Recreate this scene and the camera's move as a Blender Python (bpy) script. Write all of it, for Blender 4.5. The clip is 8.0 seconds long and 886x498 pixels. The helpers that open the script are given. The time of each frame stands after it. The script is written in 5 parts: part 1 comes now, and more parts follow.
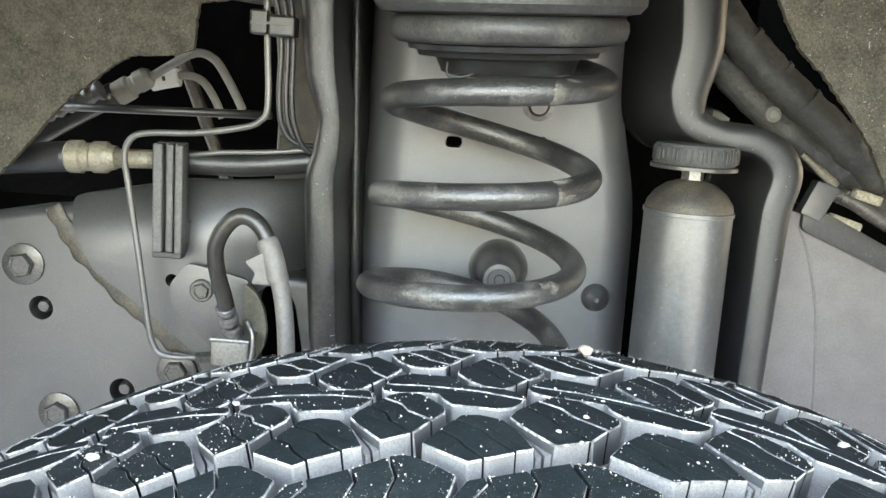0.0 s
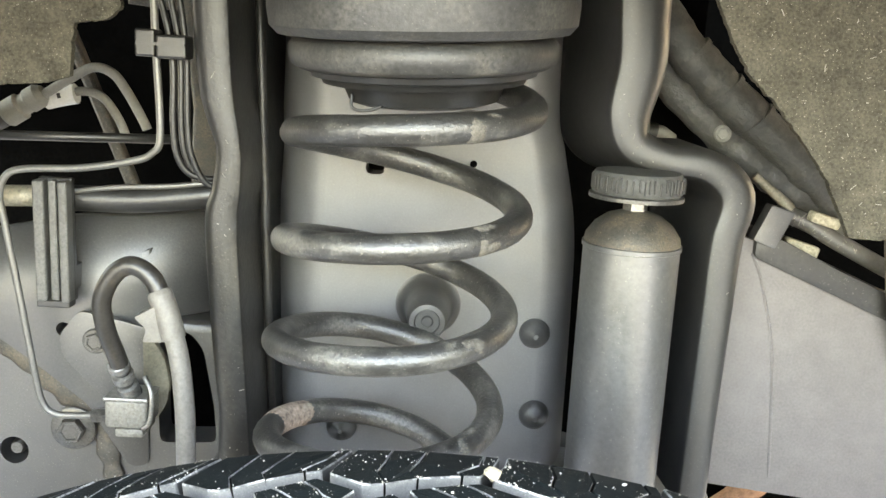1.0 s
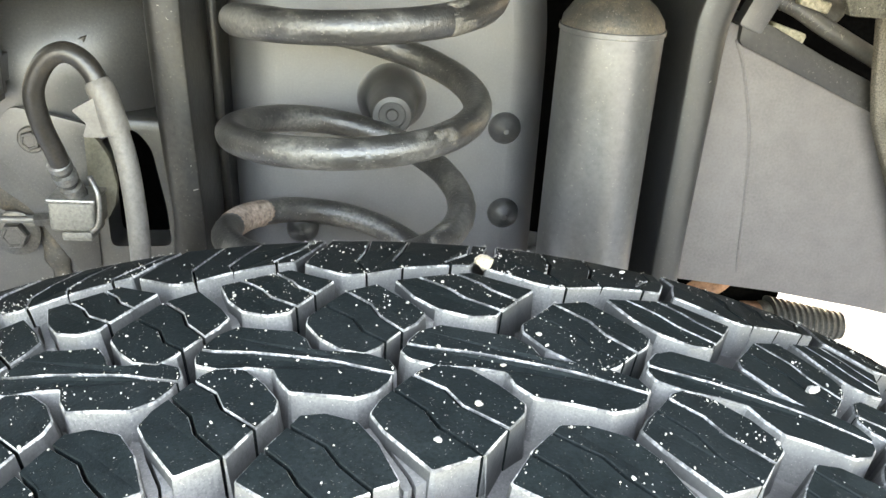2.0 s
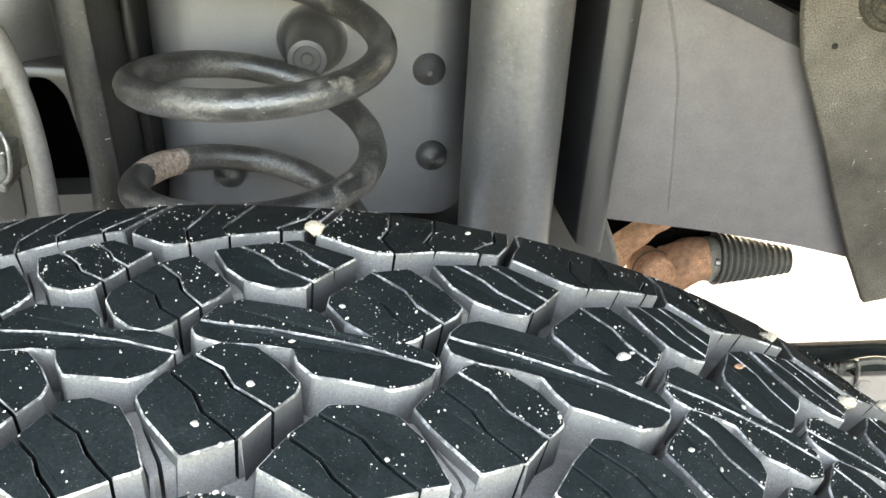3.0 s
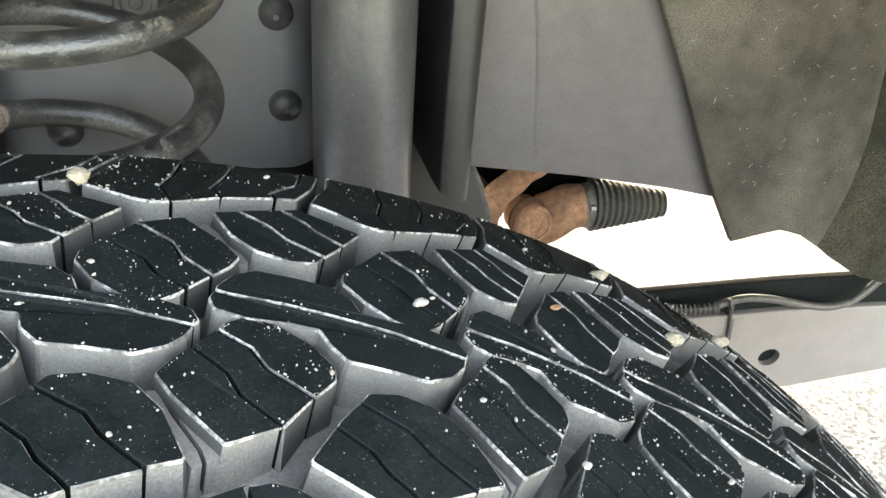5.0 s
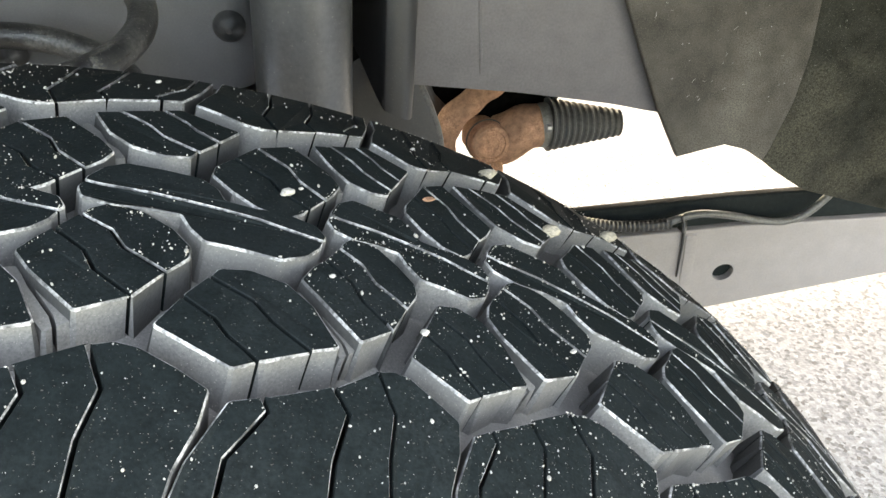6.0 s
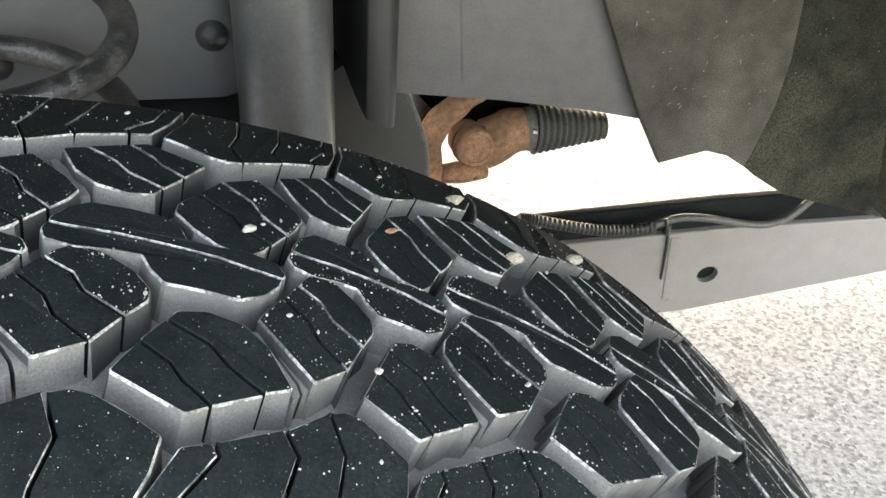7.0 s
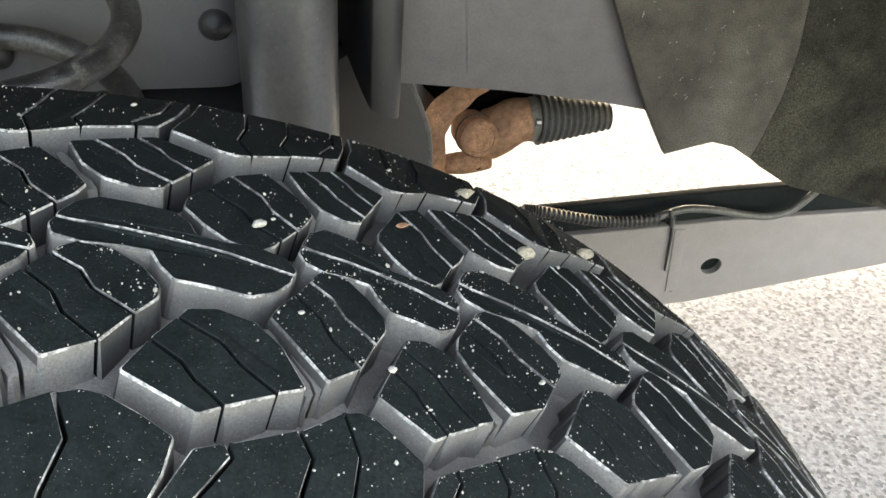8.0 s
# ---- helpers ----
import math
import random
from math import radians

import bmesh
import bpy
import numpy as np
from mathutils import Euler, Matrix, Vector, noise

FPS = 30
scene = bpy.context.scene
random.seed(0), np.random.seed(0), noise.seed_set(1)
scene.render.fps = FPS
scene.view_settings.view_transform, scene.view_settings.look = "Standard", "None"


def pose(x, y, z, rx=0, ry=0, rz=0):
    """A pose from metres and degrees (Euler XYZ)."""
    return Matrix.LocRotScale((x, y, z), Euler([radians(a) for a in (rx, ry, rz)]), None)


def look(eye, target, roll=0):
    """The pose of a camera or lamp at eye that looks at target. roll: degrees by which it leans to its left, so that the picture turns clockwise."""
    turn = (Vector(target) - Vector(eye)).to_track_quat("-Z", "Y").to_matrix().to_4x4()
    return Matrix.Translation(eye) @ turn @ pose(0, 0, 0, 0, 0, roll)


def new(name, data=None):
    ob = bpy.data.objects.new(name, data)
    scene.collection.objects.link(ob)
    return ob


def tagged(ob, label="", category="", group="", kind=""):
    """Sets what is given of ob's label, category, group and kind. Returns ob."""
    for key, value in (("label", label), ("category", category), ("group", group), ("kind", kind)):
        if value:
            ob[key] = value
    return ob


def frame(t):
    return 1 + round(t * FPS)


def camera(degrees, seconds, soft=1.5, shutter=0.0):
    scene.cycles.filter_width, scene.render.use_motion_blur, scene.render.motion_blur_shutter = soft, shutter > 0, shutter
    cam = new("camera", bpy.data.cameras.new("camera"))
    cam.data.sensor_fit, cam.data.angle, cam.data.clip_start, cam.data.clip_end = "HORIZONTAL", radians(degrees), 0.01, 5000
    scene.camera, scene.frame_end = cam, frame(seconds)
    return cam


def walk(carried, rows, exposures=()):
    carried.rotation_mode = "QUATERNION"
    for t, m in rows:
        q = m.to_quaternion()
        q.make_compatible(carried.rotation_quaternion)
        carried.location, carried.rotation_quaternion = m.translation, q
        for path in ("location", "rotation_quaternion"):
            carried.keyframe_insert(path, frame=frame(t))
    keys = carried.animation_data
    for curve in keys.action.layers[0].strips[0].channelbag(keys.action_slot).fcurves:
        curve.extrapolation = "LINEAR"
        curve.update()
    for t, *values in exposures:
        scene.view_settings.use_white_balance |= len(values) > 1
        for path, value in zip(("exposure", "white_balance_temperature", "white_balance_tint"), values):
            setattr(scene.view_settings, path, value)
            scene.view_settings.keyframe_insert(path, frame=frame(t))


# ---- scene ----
cam = camera(52.5, 8.0)
PATH = [
    (0, (-0.008, 0.008, 0.925), (-0.066, 1.974, 0.56), 3.9),
    (0.5, (0.007, 0.067, 0.951), (-0.047, 2.031, 0.578), 3.4),
    (1, (0.02, 0.085, 0.96), (0.041, 2.041, 0.546), 3.1),
    (1.5, (0.012, 0.094, 0.955), (0.137, 1.98, 0.3), 3.5),
    (1.7, (0.006, 0.108, 0.937), (0.153, 1.966, 0.213), 3.8),
    (2.8, (0.051, 0.123, 0.942), (0.191, 1.884, 0.006), 3.3),
    (3, (0.065, 0.122, 0.95), (0.216, 1.876, 0.0), 3.1),
    (3.5, (0.085, 0.129, 0.954), (0.322, 1.866, -0.009), 3.5),
    (4, (0.098, 0.149, 0.944), (0.429, 1.865, -0.03), 4.6),
    (4.5, (0.084, 0.155, 0.942), (0.382, 1.861, -0.057), 4.6),
    (5, (0.102, 0.139, 0.934), (0.453, 1.826, -0.082), 4.0),
    (5.2, (0.112, 0.131, 0.932), (0.467, 1.792, -0.124), 3.7),
    (6.3, (0.138, 0.111, 0.939), (0.495, 1.711, -0.207), 3.4),
    (6.5, (0.14, 0.112, 0.944), (0.501, 1.709, -0.204), 3.4),
    (7, (0.145, 0.113, 0.949), (0.505, 1.704, -0.208), 3.6),
    (7.5, (0.146, 0.113, 0.948), (0.507, 1.697, -0.218), 3.7),
    (8, (0.142, 0.118, 0.948), (0.502, 1.695, -0.229), 3.8),
]
walk(cam, [(t, look(eye, target, roll)) for t, eye, target, roll in PATH], exposures=[(0.0, 5.05, 8900, 13), (0.5, 5.4, 9700, 13), (1.0, 5.5, 9900, 13), (2.0, 5.22, 10000, 13), (3.0, 4.98, 10200, 13), (3.5, 4.9, 10300, 13), (4.5, 4.52, 10500, 13), (5.0, 4.56, 10500, 13), (6.5, 4.27, 10200, 13), (7.5, 4.25, 10400, 13), (8.0, 4.12, 10500, 13)])

# ---- daylight ----
SUN_ELEV, SUN_AZ = 50.0, 30.0          # azimuth from +y towards +x
world = bpy.data.worlds.new("sky")
scene.world = world
world.use_nodes = True
wn = world.node_tree.nodes
sky = wn.new("ShaderNodeTexSky")
sky.sky_type, sky.sun_disc = "NISHITA", False
sky.dust_density, sky.air_density = 3.0, 1.2
sky.sun_elevation, sky.sun_rotation = radians(SUN_ELEV), radians(SUN_AZ)
wn["Background"].inputs["Strength"].default_value = 0.15
world.node_tree.links.new(sky.outputs["Color"], wn["Background"].inputs["Color"])
sun_data = bpy.data.lights.new("sun", "SUN")
sun_data.energy, sun_data.angle, sun_data.color = 0.5, radians(3.0), (1.0, 0.99, 0.98)
sun = new("sun", sun_data)
sv = Vector((math.sin(radians(SUN_AZ)) * math.cos(radians(SUN_ELEV)), math.cos(radians(SUN_AZ)) * math.cos(radians(SUN_ELEV)), math.sin(radians(SUN_ELEV))))
sun.matrix_world = look(sv * 20, (0, 0, 0))


# ---- materials ----
def mat(name, base, rough=0.5, metal=0.0, dust=(0.30, 0.28, 0.25), dusty=0.25, grain=400.0, blot=14.0, bump=0.15, spec=0.5, vary=0.35, thresh=(0.45, 0.75), speck=0.0, ior=1.5):
    """A surface with fine grain, soft blotches and a film of dust."""
    m = bpy.data.materials.new(name)
    m.use_nodes = True
    nt = m.node_tree
    b = nt.nodes["Principled BSDF"]
    co = nt.nodes.new("ShaderNodeTexCoord").outputs["Object"]

    def noise_tex(scale, detail=4.0, rough_=0.6):
        n = nt.nodes.new("ShaderNodeTexNoise")
        n.inputs["Scale"].default_value, n.inputs["Detail"].default_value, n.inputs["Roughness"].default_value = scale, detail, rough_
        nt.links.new(co, n.inputs["Vector"])
        return n.outputs["Fac"]

    def ramp(fac, lo, hi):
        r = nt.nodes.new("ShaderNodeMapRange")
        r.inputs["From Min"].default_value, r.inputs["From Max"].default_value = lo, hi
        nt.links.new(fac, r.inputs["Value"])
        return r.outputs["Result"]

    def math_node(op, a, c):
        n = nt.nodes.new("ShaderNodeMath")
        n.operation = op
        for k, v in enumerate((a, c)):
            if isinstance(v, (int, float)):
                n.inputs[k].default_value = v
            else:
                nt.links.new(v, n.inputs[k])
        return n.outputs[0]

    def mix(fac, a, c):
        n = nt.nodes.new("ShaderNodeMix")
        n.data_type = "RGBA"
        if isinstance(fac, (int, float)):
            n.inputs["Factor"].default_value = fac
        else:
            nt.links.new(fac, n.inputs["Factor"])
        for k, v in (("A", a), ("B", c)):
            s = [q for q in n.inputs if q.name == k and q.type == "RGBA"][0]
            if isinstance(v, tuple):
                s.default_value = (*v, 1.0)
            else:
                nt.links.new(v, s)
        return [q for q in n.outputs if q.type == "RGBA"][0]

    big, mid, fine = noise_tex(blot), noise_tex(blot * 7), noise_tex(grain, 3.0)
    dark = tuple(c * (1 - vary) for c in base)
    light = tuple(min(1.0, c * (1 + vary)) for c in base)
    col = mix(ramp(math_node("ADD", math_node("MULTIPLY", mid, 0.5), math_node("MULTIPLY", fine, 0.5)), 0.35, 0.65), dark, light)
    film = math_node("MULTIPLY", ramp(big, *thresh), ramp(fine, 0.3, 0.75))
    col = mix(math_node("MULTIPLY", film, dusty), col, dust)
    if speck:
        col = mix(math_node("MULTIPLY", ramp(noise_tex(grain * 1.7, 1.0), 0.70, 0.74), speck), col, (0.55, 0.50, 0.43))
    nt.links.new(col, b.inputs["Base Color"])
    rv = math_node("ADD", math_node("MULTIPLY", film, 0.35 * dusty), math_node("ADD", math_node("MULTIPLY", mid, 0.16), rough - 0.08))
    nt.links.new(rv, b.inputs["Roughness"])
    b.inputs["Metallic"].default_value = metal
    b.inputs["Specular IOR Level"].default_value = spec
    b.inputs["IOR"].default_value = ior
    if bump:
        bm_ = nt.nodes.new("ShaderNodeBump")
        bm_.inputs["Strength"].default_value, bm_.inputs["Distance"].default_value = bump, 0.002
        nt.links.new(math_node("ADD", fine, math_node("MULTIPLY", mid, 0.7)), bm_.inputs["Height"])
        nt.links.new(bm_.outputs["Normal"], b.inputs["Normal"])
    return m


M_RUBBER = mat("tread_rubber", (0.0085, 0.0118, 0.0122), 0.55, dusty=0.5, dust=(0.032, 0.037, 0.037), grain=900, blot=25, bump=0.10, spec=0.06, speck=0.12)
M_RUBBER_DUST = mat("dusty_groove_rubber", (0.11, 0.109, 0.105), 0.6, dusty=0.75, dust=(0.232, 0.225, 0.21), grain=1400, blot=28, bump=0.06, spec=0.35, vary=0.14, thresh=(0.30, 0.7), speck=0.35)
# Darker block ends: the shade of narrow gaps put into the colour.
M_RUBBER_GAP_SHADE = mat("gap_shade_end_rubber", (0.05, 0.051, 0.05), 0.55, dusty=0.5, dust=(0.15, 0.147, 0.137), grain=900, blot=40, bump=0.1, spec=0.3, vary=0.15)
# Pale scuffs on block edges, their highlights put into the colour too.
M_RUBBER_EDGE = mat("scuffed_and_highlit_rubber_edge", (0.08, 0.081, 0.08), 0.38, dusty=1.0, dust=(0.64, 0.63, 0.605), grain=900, blot=110, bump=0.3, spec=0.5, vary=0.5, thresh=(0.43, 0.57))
M_FRAME = mat("satin_black_frame_paint", (0.118, 0.116, 0.117), 0.50, dusty=0.3, dust=(0.17, 0.162, 0.15), grain=600, blot=8, bump=0.04, vary=0.12, speck=0.1, ior=1.8)
M_RAIL = mat("glossy_black_rail_paint", (0.040, 0.039, 0.0385), 0.40, dusty=0.35, dust=(0.16, 0.15, 0.135), grain=600, blot=9, bump=0.05, vary=0.2, speck=0.15, ior=1.8)
M_BRACKET = mat("black_pressing_paint", (0.02, 0.0197, 0.0195), 0.48, dusty=0.35, dust=(0.12, 0.109, 0.092), grain=420, blot=16, bump=0.05, vary=0.2, speck=0.08, ior=1.75)
M_FRAME_DARK = mat("textured_black_flange_paint", (0.010, 0.0098, 0.0092), 0.42, dusty=0.5, dust=(0.095, 0.086, 0.072), grain=300, blot=18, bump=0.16, speck=0.1, ior=1.6)
M_PANEL = mat("warm_grey_frame_paint", (0.134, 0.122, 0.1205), 0.5, dusty=0.3, dust=(0.211, 0.195, 0.18), grain=500, blot=7, bump=0.05, spec=0.4, vary=0.16)
M_SPRING = mat("spring_coating", (0.022, 0.0213, 0.0203), 0.42, dusty=0.7, dust=(0.20, 0.19, 0.168), grain=420, blot=24, bump=0.28, vary=0.6, thresh=(0.49, 0.60), speck=0.35, ior=1.9)
M_SEAT = mat("dusty_seat_coating", (0.034, 0.0335, 0.0325), 0.48, dusty=0.6, dust=(0.17, 0.158, 0.135), grain=420, blot=26, bump=0.14, vary=0.5, thresh=(0.46, 0.64), speck=0.12, ior=1.6)
M_SHOCK = mat("shock_paint", (0.062, 0.062, 0.0615), 0.38, dusty=0.4, dust=(0.14, 0.132, 0.115), grain=300, blot=22, bump=0.08, thresh=(0.5, 0.66), speck=0.18, ior=2.15)
M_HOSE_DARK = mat("worn_brake_hose", (0.018, 0.017, 0.016), 0.36, dusty=0.5, dust=(0.10, 0.08, 0.06), grain=500, blot=24, bump=0.12, ior=1.6)
M_CRUST = mat("dried_dust_crust", (0.10, 0.092, 0.08), 0.7, dusty=0.6, dust=(0.30, 0.28, 0.24), grain=500, blot=60, bump=0.25, spec=0.4, vary=0.5)
M_FELT_OLD = mat("dark_damp_felt", (0.036, 0.035, 0.028), 0.95, dusty=0.9, dust=(0.125, 0.115, 0.085), grain=800, blot=9, bump=0.5, spec=0.1, vary=0.45, speck=0.25, thresh=(0.47, 0.60))
M_FELT_FLAP = mat("stained_felt_flap", (0.086, 0.077, 0.065), 0.95, dusty=0.95, dust=(0.245, 0.219, 0.184), grain=900, blot=6, bump=0.5, spec=0.1, vary=0.4, speck=0.3, thresh=(0.45, 0.57))
M_BLACK = mat("black_rubber_hose", (0.014, 0.014, 0.014), 0.38, dusty=0.3, dust=(0.15, 0.142, 0.125), grain=500, blot=20, bump=0.1, ior=1.6)
M_HOSE_PALE = mat("pale_dusty_hose", (0.135, 0.126, 0.115), 0.5, dusty=0.5, dust=(0.22, 0.203, 0.18), grain=500, blot=24, bump=0.15, vary=0.2)
M_CAST = mat("pale_oxidised_casting", (0.17, 0.163, 0.145), 0.5, metal=0.25, dusty=0.6, dust=(0.28, 0.26, 0.22), grain=500, blot=60, bump=0.35, vary=0.3)
M_STAIN = mat("olive_tan_stain", (0.11, 0.10, 0.073), 0.6, dusty=0.7, dust=(0.22, 0.20, 0.15), grain=500, blot=40, bump=0.2, vary=0.3)
M_HOSE_GREY = mat("dusty_brake_hose", (0.075, 0.074, 0.071), 0.42, dusty=0.25, grain=500, blot=24, bump=0.15)
M_STEEL = mat("dull_zinc_steel", (0.24, 0.235, 0.225), 0.34, metal=0.7, dusty=0.4, dust=(0.28, 0.26, 0.22), grain=600, blot=40, bump=0.12)
M_PIPE = mat("dull_grey_pipe", (0.115, 0.112, 0.105), 0.4, metal=0.3, dusty=0.3, grain=600, blot=40, bump=0.06, ior=1.8, vary=0.15)
M_CLOTH = mat("dusty_cloth_wrap", (0.048, 0.046, 0.041), 0.6, dusty=0.6, dust=(0.18, 0.168, 0.142), grain=300, blot=25, bump=0.5, ior=1.7)
M_BOLT = mat("dusty_bolt_steel", (0.10, 0.097, 0.092), 0.34, metal=0.6, dusty=0.45, dust=(0.17, 0.158, 0.138), grain=600, blot=50, bump=0.12)
M_BRASS = mat("yellowed_zinc_fitting", (0.26, 0.235, 0.18), 0.42, metal=0.4, dusty=0.7, dust=(0.30, 0.25, 0.175), grain=500, blot=60, bump=0.3, thresh=(0.42, 0.62))
M_RUST = mat("rusty_cast_steel", (0.40, 0.215, 0.135), 0.85, dusty=0.85, dust=(0.10, 0.066, 0.05), grain=600, blot=22, bump=0.4, spec=0.2, vary=0.5, thresh=(0.42, 0.58))
M_FELT = mat("felt_liner", (0.075, 0.068, 0.053), 0.95, dusty=0.6, dust=(0.14, 0.128, 0.10), grain=520, blot=9, bump=0.8, spec=0.1, vary=0.45, speck=0.35)
# Near-black colour standing in for deep shade behind and between parts.
M_SHADE_BLACK = mat("shade_black", (0.002, 0.002, 0.002), 0.9, dusty=0.02, grain=200, blot=6, bump=0.1, spec=0.0)
M_SHOULDER = mat("grimy_rust_film", (0.04, 0.036, 0.03), 0.5, dusty=0.9, dust=(0.15, 0.117, 0.08), grain=500, blot=50, bump=0.2, thresh=(0.4, 0.6), speck=0.3, ior=1.55)
M_PIPE_PALE = mat("matt_zinc_pipe", (0.20, 0.193, 0.172), 0.6, metal=0.1, dusty=0.4, dust=(0.28, 0.265, 0.225), grain=600, blot=30, bump=0.08, vary=0.12)
M_BOOT = mat("dusty_rubber_boot", (0.06, 0.06, 0.057), 0.6, dusty=0.6, dust=(0.16, 0.155, 0.14), grain=400, blot=40, bump=0.2)
M_WHITE = mat("white_tape", (0.62, 0.61, 0.58), 0.6, dusty=0.3, grain=400, blot=50, bump=0.05, vary=0.1)
M_PRINT = mat("black_print", (0.02, 0.02, 0.02), 0.6, dusty=0.0, bump=0.0)
M_TAG = mat("peeled_coating_rust", (0.34, 0.255, 0.205), 0.85, dusty=0.7, dust=(0.48, 0.43, 0.36), grain=300, blot=60, bump=0.6, vary=0.5)
M_STONE = mat("pale_stone", (0.31, 0.27, 0.205), 0.8, dusty=0.5, dust=(0.42, 0.38, 0.30), grain=900, blot=160, bump=0.5, vary=0.35)
M_GRIT = mat("pale_grit", (0.31, 0.295, 0.265), 0.8, dusty=0.4, dust=(0.5, 0.48, 0.43), grain=300, blot=200, bump=0.0, vary=0.4)
M_RIVET = mat("rivet_paint", (0.042, 0.0415, 0.041), 0.38, dusty=0.25, dust=(0.15, 0.14, 0.12), grain=400, blot=40, bump=0.1, ior=2.1)
M_BAR = mat("grey_side_rail_paint", (0.195, 0.177, 0.172), 0.5, dusty=0.3, dust=(0.24, 0.22, 0.212), grain=500, blot=8, bump=0.05, vary=0.1)
M_FOAM = mat("pale_foam_pad", (0.42, 0.38, 0.29), 0.9, dusty=0.5, dust=(0.5, 0.46, 0.38), grain=400, blot=60, bump=0.5, vary=0.3)


# ---- mesh builders ----
def mesh_from(bm, name):
    bmesh.ops.recalc_face_normals(bm, faces=bm.faces)
    me = bpy.data.meshes.new(name)
    bm.to_mesh(me)
    bm.free()
    return me


def part(name, bm, material, parent=None, label="", smooth=False, at=None):
    me = mesh_from(bm, name)
    for m in material if isinstance(material, (list, tuple)) else [material]:
        me.materials.append(m)
    if smooth:
        me.shade_smooth()
        if smooth is not True:
            me.set_sharp_from_angle(angle=radians(smooth))
    ob = new(name, me)
    if parent:
        ob.parent = parent
    if at is not None:
        ob.matrix_basis = at
    if label:
        ob["label"] = label
    return ob


def spline(pts, n=8):
    """Catmull-Rom points through pts."""
    p = [Vector(q) for q in pts]
    p = [p[0] * 2 - p[1]] + p + [p[-1] * 2 - p[-2]]
    out = []
    for i in range(1, len(p) - 2):
        a, b, c, d = p[i - 1:i + 3]
        for k in range(n):
            t = k / n
            out.append(0.5 * (2 * b + (c - a) * t + (2 * a - 5 * b + 4 * c - d) * t * t + (3 * b - a - 3 * c + d) * t ** 3))
    return out + [p[-2]]


def tube(pts, r, seg=14, wobble=0.0, bm=None):
    """A closed tube of radius r (a number or one for each point)."""
    bm = bm or bmesh.new()
    pts = [Vector(p) for p in pts]
    rings = []
    t0 = (pts[1] - pts[0]).normalized()
    nrm = t0.orthogonal().normalized()
    for i, p in enumerate(pts):
        t = (pts[min(i + 1, len(pts) - 1)] - pts[max(i - 1, 0)]).normalized()
        nrm = (nrm - t * nrm.dot(t)).normalized()
        bi = t.cross(nrm)
        rr = r[i] if isinstance(r, (list, tuple)) else r
        ring = []
        for k in range(seg):
            a = 2 * math.pi * k / seg
            q = rr * (1 + wobble * noise.noise((p + nrm * math.cos(a) * 0.02) * 60))
            ring.append(bm.verts.new(p + nrm * (q * math.cos(a)) + bi * (q * math.sin(a))))
        rings.append(ring)
    for a, b in zip(rings, rings[1:]):
        for k in range(seg):
            bm.faces.new((a[k], a[(k + 1) % seg], b[(k + 1) % seg], b[k]))
    bm.faces.new(rings[0][::-1])
    bm.faces.new(rings[-1])
    return bm


def lathe(profile, seg=40, bm=None, m=None):
    """(radius, height) profile turned about z, closed at the ends."""
    bm = bm or bmesh.new()
    m = m or Matrix()
    rings = []
    for r, h in profile:
        if r < 1e-6:
            rings.append([bm.verts.new(m @ Vector((0, 0, h)))])
        else:
            rings.append([bm.verts.new(m @ Vector((r * math.cos(2 * math.pi * k / seg), r * math.sin(2 * math.pi * k / seg), h))) for k in range(seg)])
    for a, b in zip(rings, rings[1:]):
        for k in range(seg):
            va = [a[0]] if len(a) == 1 else [a[k], a[(k + 1) % seg]]
            vb = [b[0]] if len(b) == 1 else [b[(k + 1) % seg], b[k]]
            if len(va) + len(vb) > 2:
                bm.faces.new(va + vb)
    for ring, flip in ((rings[0], True), (rings[-1], False)):
        if len(ring) > 1:
            bm.faces.new(ring[::-1] if flip else ring)
    return bm


def prism(outline, y0, y1, bevel=0.0, holes=(), seg=3, both=False):
    """A plate with an (x, z) outline and openings, from y0 (front) to y1 (back); its front rim is rounded."""
    bm = bmesh.new()
    edges, outer = [], set()
    for n, loop in enumerate([outline, *holes]):
        vs = [bm.verts.new((x, y0, z)) for x, z in loop]
        if n == 0:
            outer = set(vs)
        edges += [bm.edges.new((vs[i], vs[(i + 1) % len(vs)])) for i in range(len(vs))]
    rim = [e for e in edges if e.verts[0] in outer]
    bmesh.ops.triangle_fill(bm, edges=edges, use_beauty=True)
    front = list(bm.faces)
    ret = bmesh.ops.extrude_face_region(bm, geom=front)
    for v in [g for g in ret["geom"] if isinstance(g, bmesh.types.BMVert)]:
        v.co.y = y1
    bmesh.ops.recalc_face_normals(bm, faces=bm.faces)
    if bevel:
        es = [e for e in bm.edges if all(abs(v.co.y - y0) < 1e-6 for v in e.verts) and e in rim]
        if both:
            es += [e for e in bm.edges if all(abs(v.co.y - y1) < 1e-6 for v in e.verts) and len({round(f.normal.y, 1) for f in e.link_faces}) > 1]
        bmesh.ops.bevel(bm, geom=es, offset=bevel, segments=seg, profile=0.5, affect="EDGES", clamp_overlap=True)
    return bm


